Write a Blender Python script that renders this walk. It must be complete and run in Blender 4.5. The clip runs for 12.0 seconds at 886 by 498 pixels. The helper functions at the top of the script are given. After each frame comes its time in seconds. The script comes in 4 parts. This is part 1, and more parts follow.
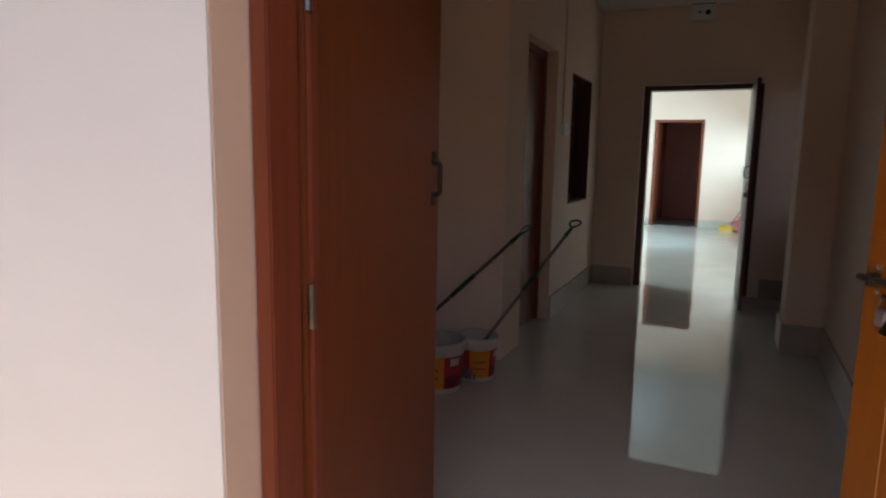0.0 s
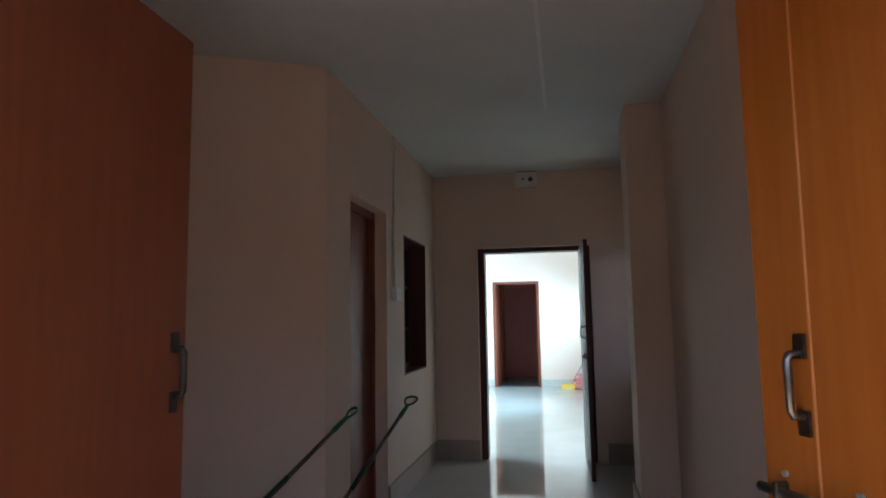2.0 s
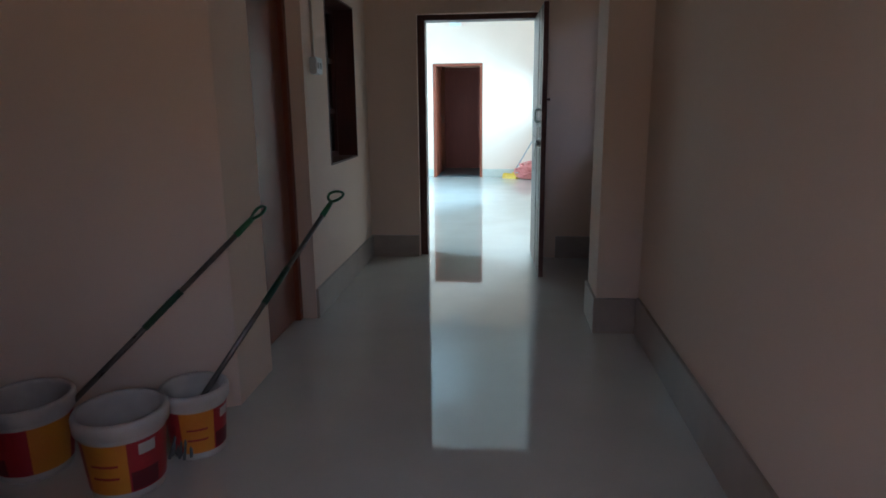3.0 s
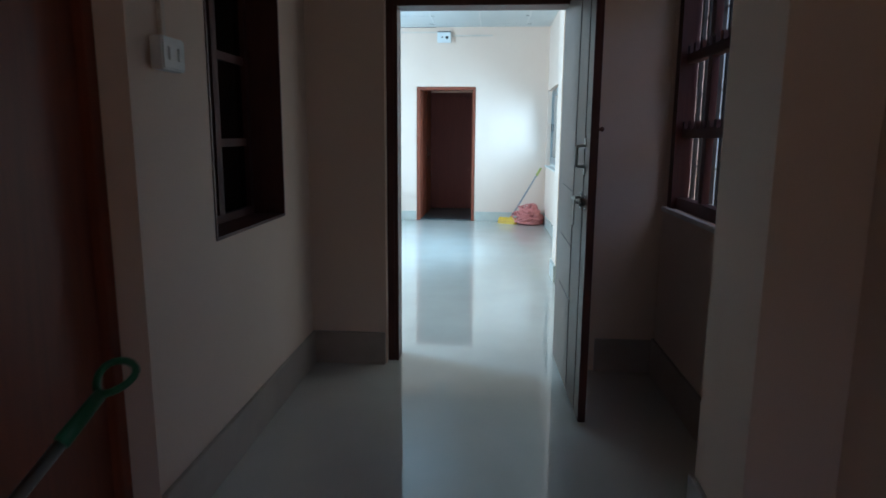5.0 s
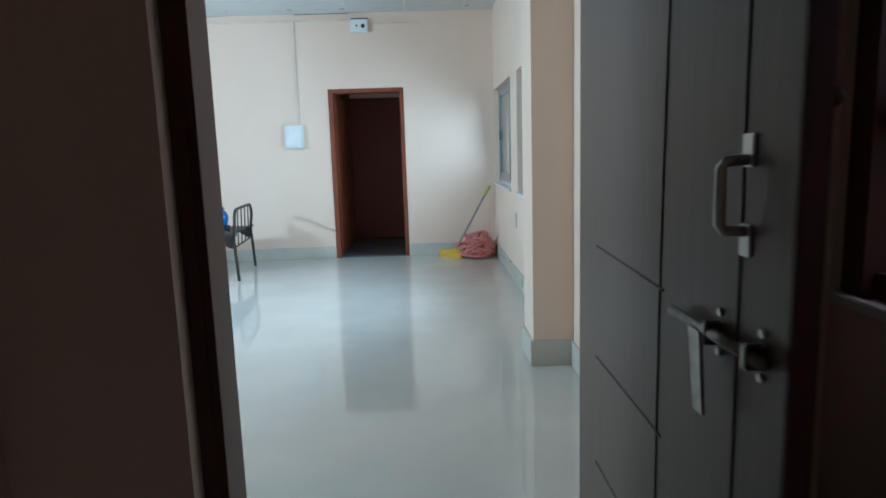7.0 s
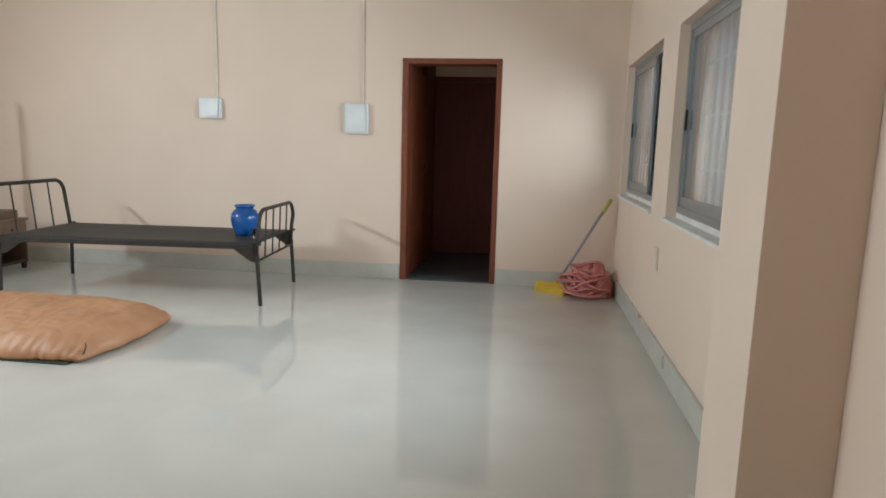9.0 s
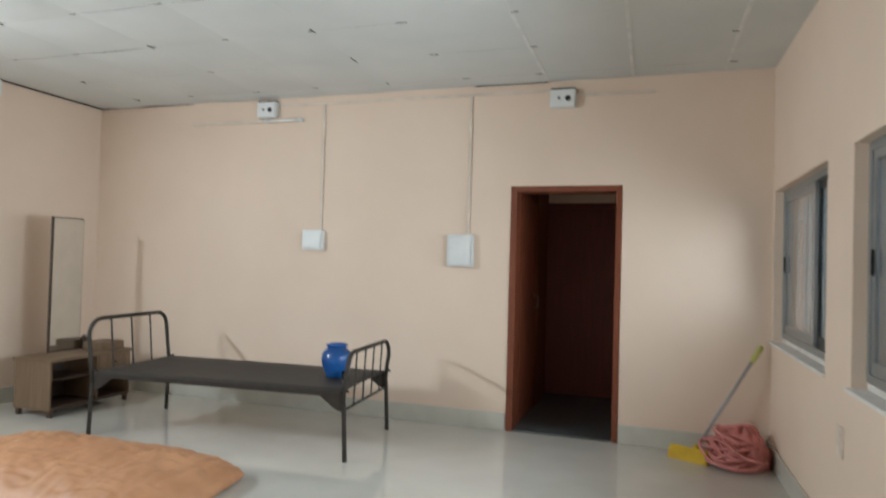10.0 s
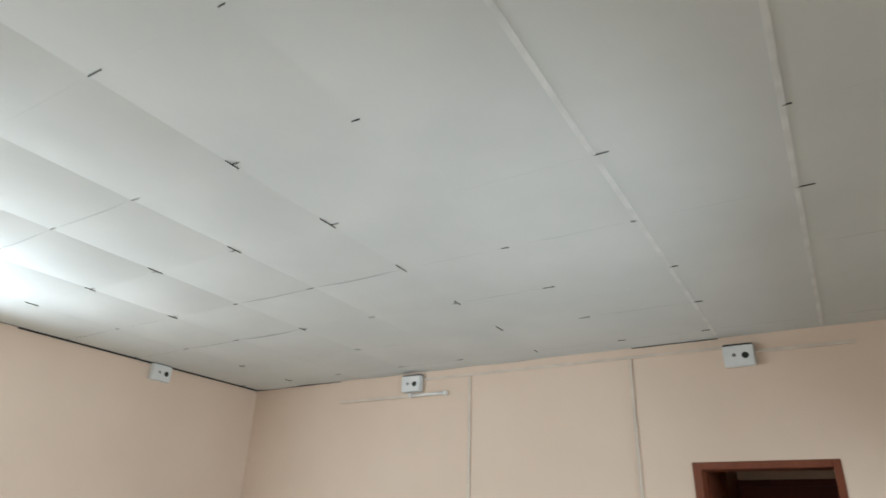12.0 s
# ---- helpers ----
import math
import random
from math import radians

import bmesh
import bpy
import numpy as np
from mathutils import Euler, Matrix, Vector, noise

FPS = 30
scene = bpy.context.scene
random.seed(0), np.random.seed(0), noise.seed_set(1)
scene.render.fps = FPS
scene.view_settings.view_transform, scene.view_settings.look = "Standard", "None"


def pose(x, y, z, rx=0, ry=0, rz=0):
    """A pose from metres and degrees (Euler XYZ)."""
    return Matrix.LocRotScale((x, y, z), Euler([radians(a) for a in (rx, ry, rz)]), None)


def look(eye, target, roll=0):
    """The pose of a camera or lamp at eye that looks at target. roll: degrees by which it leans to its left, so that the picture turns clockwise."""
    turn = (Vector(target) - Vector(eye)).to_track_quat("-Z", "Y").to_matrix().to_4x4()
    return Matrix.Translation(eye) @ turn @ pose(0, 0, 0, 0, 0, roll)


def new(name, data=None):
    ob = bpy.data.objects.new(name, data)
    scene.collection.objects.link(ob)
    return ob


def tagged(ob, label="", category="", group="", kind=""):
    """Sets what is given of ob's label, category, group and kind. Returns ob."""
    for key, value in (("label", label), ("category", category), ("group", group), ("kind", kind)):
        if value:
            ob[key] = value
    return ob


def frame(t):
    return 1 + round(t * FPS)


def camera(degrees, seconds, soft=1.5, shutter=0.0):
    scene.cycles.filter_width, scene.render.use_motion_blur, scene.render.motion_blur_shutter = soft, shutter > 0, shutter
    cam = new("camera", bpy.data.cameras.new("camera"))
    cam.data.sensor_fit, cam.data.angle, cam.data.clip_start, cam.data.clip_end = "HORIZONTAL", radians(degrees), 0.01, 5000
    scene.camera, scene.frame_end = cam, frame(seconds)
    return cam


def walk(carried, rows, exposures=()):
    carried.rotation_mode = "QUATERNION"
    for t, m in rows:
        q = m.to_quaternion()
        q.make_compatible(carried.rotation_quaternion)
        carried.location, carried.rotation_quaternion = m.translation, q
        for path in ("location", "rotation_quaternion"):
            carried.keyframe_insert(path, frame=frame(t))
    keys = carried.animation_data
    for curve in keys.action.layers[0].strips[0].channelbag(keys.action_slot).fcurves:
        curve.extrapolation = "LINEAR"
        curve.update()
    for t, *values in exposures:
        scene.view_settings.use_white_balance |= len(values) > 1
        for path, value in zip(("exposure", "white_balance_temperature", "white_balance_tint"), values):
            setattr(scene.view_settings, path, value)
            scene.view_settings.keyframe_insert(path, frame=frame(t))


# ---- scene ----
cam = camera(69.7, 12.0, soft=1.7, shutter=0.25)
PATH = [
    (0, (1.468, -2.72, 1.367), (0.658, -0.912, 1.069), 1.0),
    (0.5, (1.436, -2.664, 1.354), (0.86, -0.768, 1.087), 0.6),
    (1, (1.442, -2.615, 1.354), (0.966, -0.607, 1.12), 0.7),
    (1.5, (1.462, -2.49, 1.346), (1.195, -0.474, 1.072), 1.2),
    (2, (1.442, -2.145, 1.394), (1.071, -0.192, 1.609), -0.9),
    (2.5, (1.4, -1.797, 1.325), (1.063, 0.172, 1.227), -0.1),
    (3, (1.332, -1.394, 1.329), (1.145, 0.548, 0.891), -0.6),
    (5, (1.178, 0.622, 1.334), (1.034, 2.586, 0.986), 0.4),
    (5.5, (1.173, 1.154, 1.338), (1.18, 3.119, 0.969), 1.5),
    (6, (1.215, 1.667, 1.34), (1.211, 3.63, 0.96), -0.3),
    (6.5, (1.177, 2.214, 1.331), (1.257, 4.178, 0.962), -0.4),
    (7, (1.178, 2.744, 1.323), (1.222, 4.72, 1.015), -1.8),
    (9, (1.195, 4.78, 1.284), (0.944, 6.739, 0.97), 1.5),
    (9.5, (1.117, 5.115, 1.346), (0.784, 7.063, 1.037), 1.5),
    (10, (1.151, 5.408, 1.427), (0.532, 7.309, 1.469), 1.6),
    (10.5, (1.046, 5.688, 1.44), (0.256, 7.489, 1.804), 2.7),
    (11, (0.969, 5.77, 1.502), (0.218, 7.502, 2.165), 2.6),
    (11.5, (0.949, 5.757, 1.533), (0.151, 7.422, 2.302), 2.6),
    (12, (0.938, 5.749, 1.555), (-0.016, 7.301, 2.38), 1.9),
]
EXPOSURES = [
    (0, 1.0, 6200, 10), (0.5, 1.4, 6050, 8), (1.0, 1.5, 5950, 9), (1.5, 1.6, 5500, 9), (2.2, 1.6, 5350, 6), (3, 1.6, 5250, 5), (5, 0.98, 5150, 7),
    (6.5, 0.42, 5350, 11), (7.2, 0.22, 5900, 14), (8.8, 0.0, 7300, 25), (12, -0.12, 7500, 25),
]
walk(cam, [(t, look(eye, target, roll)) for t, eye, target, roll in PATH], EXPOSURES)

# ---------------------------------------------------------------- world and light
world = bpy.data.worlds.new("world")
scene.world = world
world.use_nodes = True
_wn = world.node_tree
_sky = _wn.nodes.new("ShaderNodeTexSky")
_sky.sky_type = "NISHITA"
_sky.sun_disc = False
_sky.sun_elevation = radians(65)
_sky.sun_rotation = radians(180)
_bg = _wn.nodes["Background"]
_bg.inputs[1].default_value = 0.165
_sky.dust_density = 4.0
_wn.links.new(_sky.outputs[0], _bg.inputs[0])

_sun = new("sun", bpy.data.lights.new("sun", "SUN"))
_sun.data.energy = 3.8
_sun.data.angle = radians(15)
_sun.data.color = (1.0, 0.84, 0.64)
_sun.matrix_world = look((0, 0, 30), (0.3, 14, 0))


def window_light(name, eye, target, w, h, watts, colour, spread=180):
    """Sky light entering through an opening."""
    d = bpy.data.lights.new(name, "AREA")
    d.spread = radians(spread)
    d.shape, d.size, d.size_y, d.energy, d.color = "RECTANGLE", w, h, watts, colour
    ob = new(name, d)
    ob.matrix_world = look(eye, target)
    return ob


SKYCOL = (0.60, 0.86, 1.0)
window_light("tube_lamp_glow", (-4.47, 6.75, 2.40), (0, 6.9, 0.8), 1.2, 0.06, 148, SKYCOL)
window_light("window_light_near", (2.06, 8.15, 1.48), (0.06, 8.15, 1.27), 1.1, 0.8, 45, SKYCOL, 115)
window_light("window_light_far", (2.06, 9.98, 1.48), (0.06, 9.98, 1.27), 1.3, 0.8, 13, SKYCOL, 115)





# ---------------------------------------------------------------- materials
def mat(name, col, col2=None, rough=0.6, metal=0.0, scale=8.0, bump=0.15, bump_scale=60.0, spec=0.5,
        stretch=(1, 1, 1), rough_var=0.08, mix_lo=0.35, mix_hi=0.7, coat=0.0, obj_random=0.0):
    m = bpy.data.materials.new(name)
    m.use_nodes = True
    nt = m.node_tree
    n, l = nt.nodes, nt.links
    b = n["Principled BSDF"]
    tc = n.new("ShaderNodeTexCoord")
    mp = n.new("ShaderNodeMapping")
    mp.inputs["Scale"].default_value = stretch
    l.new(tc.outputs["Object"], mp.inputs[0])
    big = n.new("ShaderNodeTexNoise")
    big.inputs["Scale"].default_value = scale
    big.inputs["Detail"].default_value = 6
    l.new(mp.outputs[0], big.inputs["Vector"])
    ramp = n.new("ShaderNodeValToRGB")
    col2 = col2 or tuple(c * 0.85 for c in col)
    ramp.color_ramp.elements[0].position, ramp.color_ramp.elements[1].position = mix_lo, mix_hi
    ramp.color_ramp.elements[0].color = (*col2, 1)
    ramp.color_ramp.elements[1].color = (*col, 1)
    l.new(big.outputs[0], ramp.inputs[0])
    out = ramp.outputs[0]
    if obj_random:
        oi = n.new("ShaderNodeObjectInfo")
        hs = n.new("ShaderNodeHueSaturation")
        mr = n.new("ShaderNodeMapRange")
        mr.inputs[3].default_value, mr.inputs[4].default_value = 1 - obj_random, 1 + obj_random
        l.new(oi.outputs["Random"], mr.inputs[0])
        l.new(mr.outputs[0], hs.inputs["Value"])
        l.new(out, hs.inputs["Color"])
        out = hs.outputs[0]
    l.new(out, b.inputs["Base Color"])
    fine = n.new("ShaderNodeTexNoise")
    fine.inputs["Scale"].default_value = bump_scale
    fine.inputs["Detail"].default_value = 4
    l.new(mp.outputs[0], fine.inputs["Vector"])
    bp = n.new("ShaderNodeBump")
    bp.inputs["Strength"].default_value = bump
    bp.inputs["Distance"].default_value = 0.004
    l.new(fine.outputs[0], bp.inputs["Height"])
    l.new(bp.outputs[0], b.inputs["Normal"])
    rr = n.new("ShaderNodeMapRange")
    rr.inputs[3].default_value, rr.inputs[4].default_value = max(0.0, rough - rough_var), min(1.0, rough + rough_var)
    l.new(big.outputs[0], rr.inputs[0])
    l.new(rr.outputs[0], b.inputs["Roughness"])
    b.inputs["Metallic"].default_value = metal
    b.inputs["Specular IOR Level"].default_value = spec
    b.inputs["Coat Weight"].default_value = coat
    return m


def wood(name, col, col2, rough=0.4, axis_scale=(14, 14, 0.9), coat=0.0):
    return mat(name, col, col2, rough=rough, scale=3.0, stretch=axis_scale, bump=0.08, bump_scale=14, mix_lo=0.3, mix_hi=0.75, coat=coat)


def glass(name, tint=(0.9, 0.95, 0.97), rough=0.02):
    m = bpy.data.materials.new(name)
    m.use_nodes = True
    b = m.node_tree.nodes["Principled BSDF"]
    b.inputs["Base Color"].default_value = (*tint, 1)
    b.inputs["Transmission Weight"].default_value = 1.0
    b.inputs["Roughness"].default_value = rough
    b.inputs["IOR"].default_value = 1.45
    return m


M_WALL = mat("peach_wall_paint", (0.80, 0.625, 0.505), (0.765, 0.59, 0.47), rough=0.75, scale=1.3, bump=0.12, bump_scale=90)
M_WHITE_WALL = mat("white_wall_paint", (0.82, 0.81, 0.79), (0.78, 0.77, 0.75), rough=0.8, scale=1.5, bump=0.15, bump_scale=80)
M_CEIL = mat("ceiling_board", (0.70, 0.71, 0.69), (0.64, 0.655, 0.64), rough=0.8, scale=1.8, bump=0.1, bump_scale=50)
M_CEIL_JOINT = mat("ceiling_joint_white", (0.8, 0.8, 0.78), rough=0.7)
M_GAP = mat("dark_gap", (0.02, 0.018, 0.016), rough=0.9)
M_FLOOR = mat("polished_floor", (0.56, 0.53, 0.475), (0.515, 0.485, 0.43), rough=0.035, scale=2.2, bump=0.005, bump_scale=5, rough_var=0.015, spec=0.75)
M_BASE = mat("grey_skirting_tile", (0.58, 0.56, 0.49), (0.51, 0.49, 0.43), rough=0.3, scale=5, bump=0.03)
M_BASE_WARM = mat("brown_grey_skirting_tile", (0.44, 0.36, 0.30), (0.36, 0.29, 0.24), rough=0.35, scale=5, bump=0.03)
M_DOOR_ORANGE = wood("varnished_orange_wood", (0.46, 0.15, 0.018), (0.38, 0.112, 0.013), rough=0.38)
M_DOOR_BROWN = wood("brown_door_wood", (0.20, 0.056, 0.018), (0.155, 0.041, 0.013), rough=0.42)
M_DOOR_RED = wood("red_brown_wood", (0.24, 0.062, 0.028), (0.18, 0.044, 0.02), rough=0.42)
M_DOOR_DARK = wood("dark_red_wood", (0.20, 0.048, 0.034), (0.16, 0.036, 0.026), rough=0.6)
M_DOOR_GREY = wood("faded_brown_wood", (0.155, 0.098, 0.068), (0.105, 0.066, 0.046), rough=0.45)
M_FRAME_DARK = wood("dark_brown_frame", (0.11, 0.032, 0.022), (0.07, 0.02, 0.015), rough=0.45)
M_GROOVE = mat("light_groove", (0.55, 0.21, 0.045), rough=0.5)
M_GROOVE_DARK = mat("dark_groove", (0.075, 0.05, 0.04), rough=0.6)
M_STEEL = mat("worn_steel", (0.34, 0.33, 0.31), (0.17, 0.155, 0.14), rough=0.32, metal=1.0, scale=30)
M_BRIGHT_STEEL = mat("bright_steel", (0.62, 0.62, 0.60), rough=0.38, metal=0.7)
M_IRON = mat("dark_iron", (0.03, 0.025, 0.021), (0.045, 0.035, 0.028), rough=0.55, scale=20, metal=0.4)
M_PLATE = mat("bed_plate", (0.04, 0.034, 0.029), (0.028, 0.024, 0.021), rough=0.6, scale=6, metal=0.2)
M_ALU = mat("grey_aluminium", (0.44, 0.48, 0.50), (0.38, 0.42, 0.44), rough=0.35, metal=0.8)
M_ALU_DARK = mat("dark_aluminium", (0.06, 0.075, 0.08), rough=0.4, metal=0.6)
M_WHITE_PLASTIC = mat("white_plastic", (0.78, 0.79, 0.78), (0.72, 0.73, 0.72), rough=0.4, bump=0.02)
M_CREAM_PLASTIC = mat("painted_conduit", (0.77, 0.645, 0.545), rough=0.55)
M_BLACK = mat("black_plastic", (0.015, 0.015, 0.015), rough=0.5)
M_BLUE = mat("blue_glazed_jar", (0.004, 0.12, 0.38), (0.003, 0.08, 0.28), rough=0.22, scale=6, bump=0.02, coat=0.1)
M_QUILT = mat("peach_quilt", (0.51, 0.245, 0.125), (0.42, 0.185, 0.09), rough=0.55, scale=5, bump=0.35, bump_scale=16)
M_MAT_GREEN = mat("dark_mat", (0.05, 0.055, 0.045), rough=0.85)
M_PINK = mat("pink_net", (0.72, 0.27, 0.24), (0.62, 0.2, 0.18), rough=0.6, scale=20)
M_YELLOW = mat("yellow_plastic", (0.68, 0.42, 0.02), (0.58, 0.34, 0.02), rough=0.4, scale=12)
M_LIME = mat("lime_plastic", (0.50, 0.50, 0.12), rough=0.45)
M_GREEN = mat("green_plastic", (0.03, 0.16, 0.07), rough=0.4)
M_DGREEN = mat("dark_green_tube", (0.02, 0.06, 0.035), rough=0.4)
M_GREYTUBE = mat("grey_painted_tube", (0.36, 0.35, 0.36), rough=0.4, metal=0.3)
M_MOPTUBE = mat("dull_steel_tube", (0.22, 0.20, 0.19), (0.16, 0.14, 0.13), rough=0.3, metal=0.8)
M_BUCKET = mat("white_bucket_plastic", (0.62, 0.56, 0.51), (0.52, 0.46, 0.42), rough=0.45, scale=10)
M_LABEL_RED = mat("red_label", (0.42, 0.02, 0.03), rough=0.4)
M_LABEL_YEL = mat("yellow_label", (0.70, 0.27, 0.02), (0.65, 0.20, 0.02), rough=0.4)
M_LABEL_DARK = mat("dark_red_label", (0.14, 0.01, 0.02), rough=0.4)
M_RAG = mat("grey_mop_yarn", (0.16, 0.17, 0.18), (0.1, 0.1, 0.11), rough=0.95, scale=40)
M_UNIT = wood("light_brown_board", (0.20, 0.125, 0.075), (0.145, 0.088, 0.052), rough=0.5)
M_UNIT_DARK = wood("dark_brown_board", (0.075, 0.043, 0.03), (0.05, 0.03, 0.02), rough=0.5)
M_GRILLE = mat("pale_grey_grille_paint", (0.50, 0.54, 0.55), (0.43, 0.47, 0.48), rough=0.5)
M_SILL = mat("sill_plaster", (0.82, 0.78, 0.73), rough=0.7)
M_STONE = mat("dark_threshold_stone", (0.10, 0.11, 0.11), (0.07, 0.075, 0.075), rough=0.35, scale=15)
# brown picked for the warm sun bounce it throws indoors
M_BOUNCE_FLOOR = mat("brown_bounce_floor", (0.38, 0.28, 0.20), (0.31, 0.23, 0.16), rough=0.5, scale=2.0)
# brown so that the added wall before the entrance bounces warm light
M_ENTRY_BLOCK = mat("brown_render", (0.38, 0.28, 0.20), (0.30, 0.22, 0.15), rough=0.9, scale=1.2)
M_OUT_WALL = mat("outdoor_render", (0.34, 0.37, 0.36), (0.27, 0.30, 0.29), rough=0.9, scale=1.0)
M_GROUND = mat("outdoor_ground", (0.27, 0.20, 0.14), (0.19, 0.15, 0.10), rough=0.95, scale=0.6)
M_GLASS = glass("clear_glass")
M_GLASS_DARK = glass("green_glass", (0.10, 0.17, 0.18), 0.08)
M_GLASS_BLUE = glass("hazy_window_glass", (0.8, 0.92, 0.96), 0.0)
M_MIRROR = mat("mirror_glass", (0.64, 0.65, 0.63), (0.60, 0.61, 0.59), rough=0.06, metal=1.0, bump=0.0, rough_var=0.03)
M_TUBE = mat("tube_glass", (0.9, 0.9, 0.88), rough=0.3)


# ---------------------------------------------------------------- mesh helpers
def mesh_ob(name, bm, material, smooth=False):
    me = bpy.data.meshes.new(name)
    bmesh.ops.recalc_face_normals(bm, faces=bm.faces)
    bm.to_mesh(me)
    bm.free()
    me.materials.append(material)
    if smooth:
        for p in me.polygons:
            p.use_smooth = True
    return new(name, me)


def part(name, bm, material, parent, label="", smooth=False):
    ob = mesh_ob(name, bm, material, smooth)
    ob.parent = parent
    if label:
        tagged(ob, label)
    return ob


def empty(name, loc, rz=0.0):
    ob = new(name)
    ob.matrix_world = pose(*loc, 0, 0, rz)
    ob.empty_display_size = 0.1
    return ob


def box(bm, lo, hi, bevel=0.0):
    (x0, y0, z0), (x1, y1, z1) = lo, hi
    b2 = bmesh.new() if bevel else bm
    v = [b2.verts.new(p) for p in ((x0, y0, z0), (x1, y0, z0), (x1, y1, z0), (x0, y1, z0), (x0, y0, z1), (x1, y0, z1), (x1, y1, z1), (x0, y1, z1))]
    for f in ((3, 2, 1, 0), (4, 5, 6, 7), (0, 1, 5, 4), (1, 2, 6, 5), (2, 3, 7, 6), (3, 0, 4, 7)):
        b2.faces.new([v[i] for i in f])
    if bevel:
        bmesh.ops.bevel(b2, geom=b2.edges[:], offset=bevel, segments=2, affect="EDGES")
        merge(bm, b2)
    return bm


def merge(bm, other):
    m = {}
    for v in other.verts:
        m[v] = bm.verts.new(v.co)
    for f in other.faces:
        bm.faces.new([m[v] for v in f.verts])
    other.free()


def boxes(*items, bevel=0.0):
    bm = bmesh.new()
    for lo, hi in items:
        box(bm, lo, hi, bevel)
    return bm


def tube(pts, r, seg=10, closed=False, r_end=None):
    """A round bar along the points."""
    bm = bmesh.new()
    pts = [Vector(p) for p in pts]
    rings = []
    n = len(pts)
    s = None
    for i, p in enumerate(pts):
        a = pts[(i - 1) % n] if (closed or i > 0) else p
        b = pts[(i + 1) % n] if (closed or i < n - 1) else p
        d = (b - a).normalized()
        if s is None:
            s = d.cross(Vector((0, 0, 1)))
            if s.length < 0.2:
                s = d.cross(Vector((1, 0, 0)))
        s = s - d * s.dot(d)
        s.normalize()
        u = s.cross(d).normalized()
        rad = r if r_end is None else r + (r_end - r) * i / (n - 1)
        rings.append([bm.verts.new(p + (s * math.cos(k * 2 * math.pi / seg) + u * math.sin(k * 2 * math.pi / seg)) * rad) for k in range(seg)])
    pairs = list(zip(rings, rings[1:])) + ([(rings[-1], rings[0])] if closed else [])
    for q, w in pairs:
        for k in range(seg):
            bm.faces.new((q[k], q[(k + 1) % seg], w[(k + 1) % seg], w[k]))
    if not closed:
        bm.faces.new(rings[0][::-1])
        bm.faces.new(rings[-1])
    return bm


def lathe(profile, seg=32, cap=True):
    """A turned shape from (radius, height) pairs."""
    bm = bmesh.new()
    rings = [[bm.verts.new((r * math.cos(k * 2 * math.pi / seg), r * math.sin(k * 2 * math.pi / seg), z)) for k in range(seg)] for r, z in profile]
    for q, w in zip(rings, rings[1:]):
        for k in range(seg):
            bm.faces.new((q[k], q[(k + 1) % seg], w[(k + 1) % seg], w[k]))
    if cap:
        bm.faces.new(rings[0][::-1])
        bm.faces.new(rings[-1])
    return bm


def structure(name, bm, material, label, category="wall"):
    return tagged(mesh_ob(name, bm, material), label, category, kind="structure")


def wall_mesh(axis, lo, hi, face0, face1, z0, z1, openings=()):
    """A wall along an axis, between two faces, with openings (start, end, bottom, top)."""
    bm = bmesh.new()

    def put(a, b, c, d):
        if b - a < 1e-4 or d - c < 1e-4:
            return
        if axis == "x":
            box(bm, (a, face0, c), (b, face1, d))
        else:
            box(bm, (face0, a, c), (face1, b, d))

    at = lo
    for a, b, c, d in sorted(openings):
        put(at, a, z0, z1)
        put(a, b, z0, c)
        put(a, b, d, z1)
        at = b
    put(at, hi, z0, z1)
    return bm


# ---------------------------------------------------------------- plan
XL, XR = 0.145, 2.13          # corridor walls
Y_ENTRY0, Y_ENTRY1 = -1.80, -1.58
Y2, Y2B = 4.20, 4.43          # wall between corridor and hall
HX0, HX1 = -4.55, 2.04        # hall
Y_END = 10.80
ZC, ZH = 2.84, 2.99           # ceilings
D2A, D2B, D2T = 0.585, 1.695, 2.085
LD0, LD1, LDT = 1.605, 2.42, 2.185
LW0, LW1, LWB, LWT = 2.935, 3.75, 0.935, 2.08
RW0, RW1, RWB, RWT = 2.72, 4.195, 0.96, 2.15
FD0, FD1, FDT = 0.0, 0.928, 2.1
WA0, WA1, WB0, WB1, WZ0, WZ1 = 9.24, 10.74, 7.52, 8.78, 0.90, 2.03
RECESS = 0.10

# floor and outdoors
structure("floor", boxes(((-1.6, Y_ENTRY0, -0.12), (2.45, 4.32, 0.0)), ((-4.8, 4.32, -0.12), (2.3, 10.9, 0.0))), M_FLOOR, "polished pale grey floor with mirror-like sheen", "floor")
# unseen floor outside the door, serves as a warm reflector for the entry
structure("floor_entry_bounce", boxes(((-4.5, -3.9, -0.12), (4.5, Y_ENTRY0 - 0.001, -0.004))), M_BOUNCE_FLOOR, "unseen brown floor outside, bouncing warm sunlight into the entry", "floor")
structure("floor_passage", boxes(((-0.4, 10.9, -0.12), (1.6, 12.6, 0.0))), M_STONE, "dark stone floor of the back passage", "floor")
structure("ground", boxes(((-400, -400, -0.3), (400, 400, -0.125))), M_GROUND, "bare earth ground around the house", "ground")

# corridor
structure("wall_corridor_left", wall_mesh("y", 1.2, Y2, XL - 0.22, XL, 0, ZC, [(LD0, LD1, 0, LDT), (LW0, LW1, LWB, LWT)]), M_WALL, "peach painted corridor wall with door and window")
structure("wall_corridor_right", wall_mesh("y", Y_ENTRY1, Y2, XR, XR + 0.2, 0, ZC, [(RW0, RW1, RWB, RWT)]), M_WALL, "peach painted corridor wall with barred window")
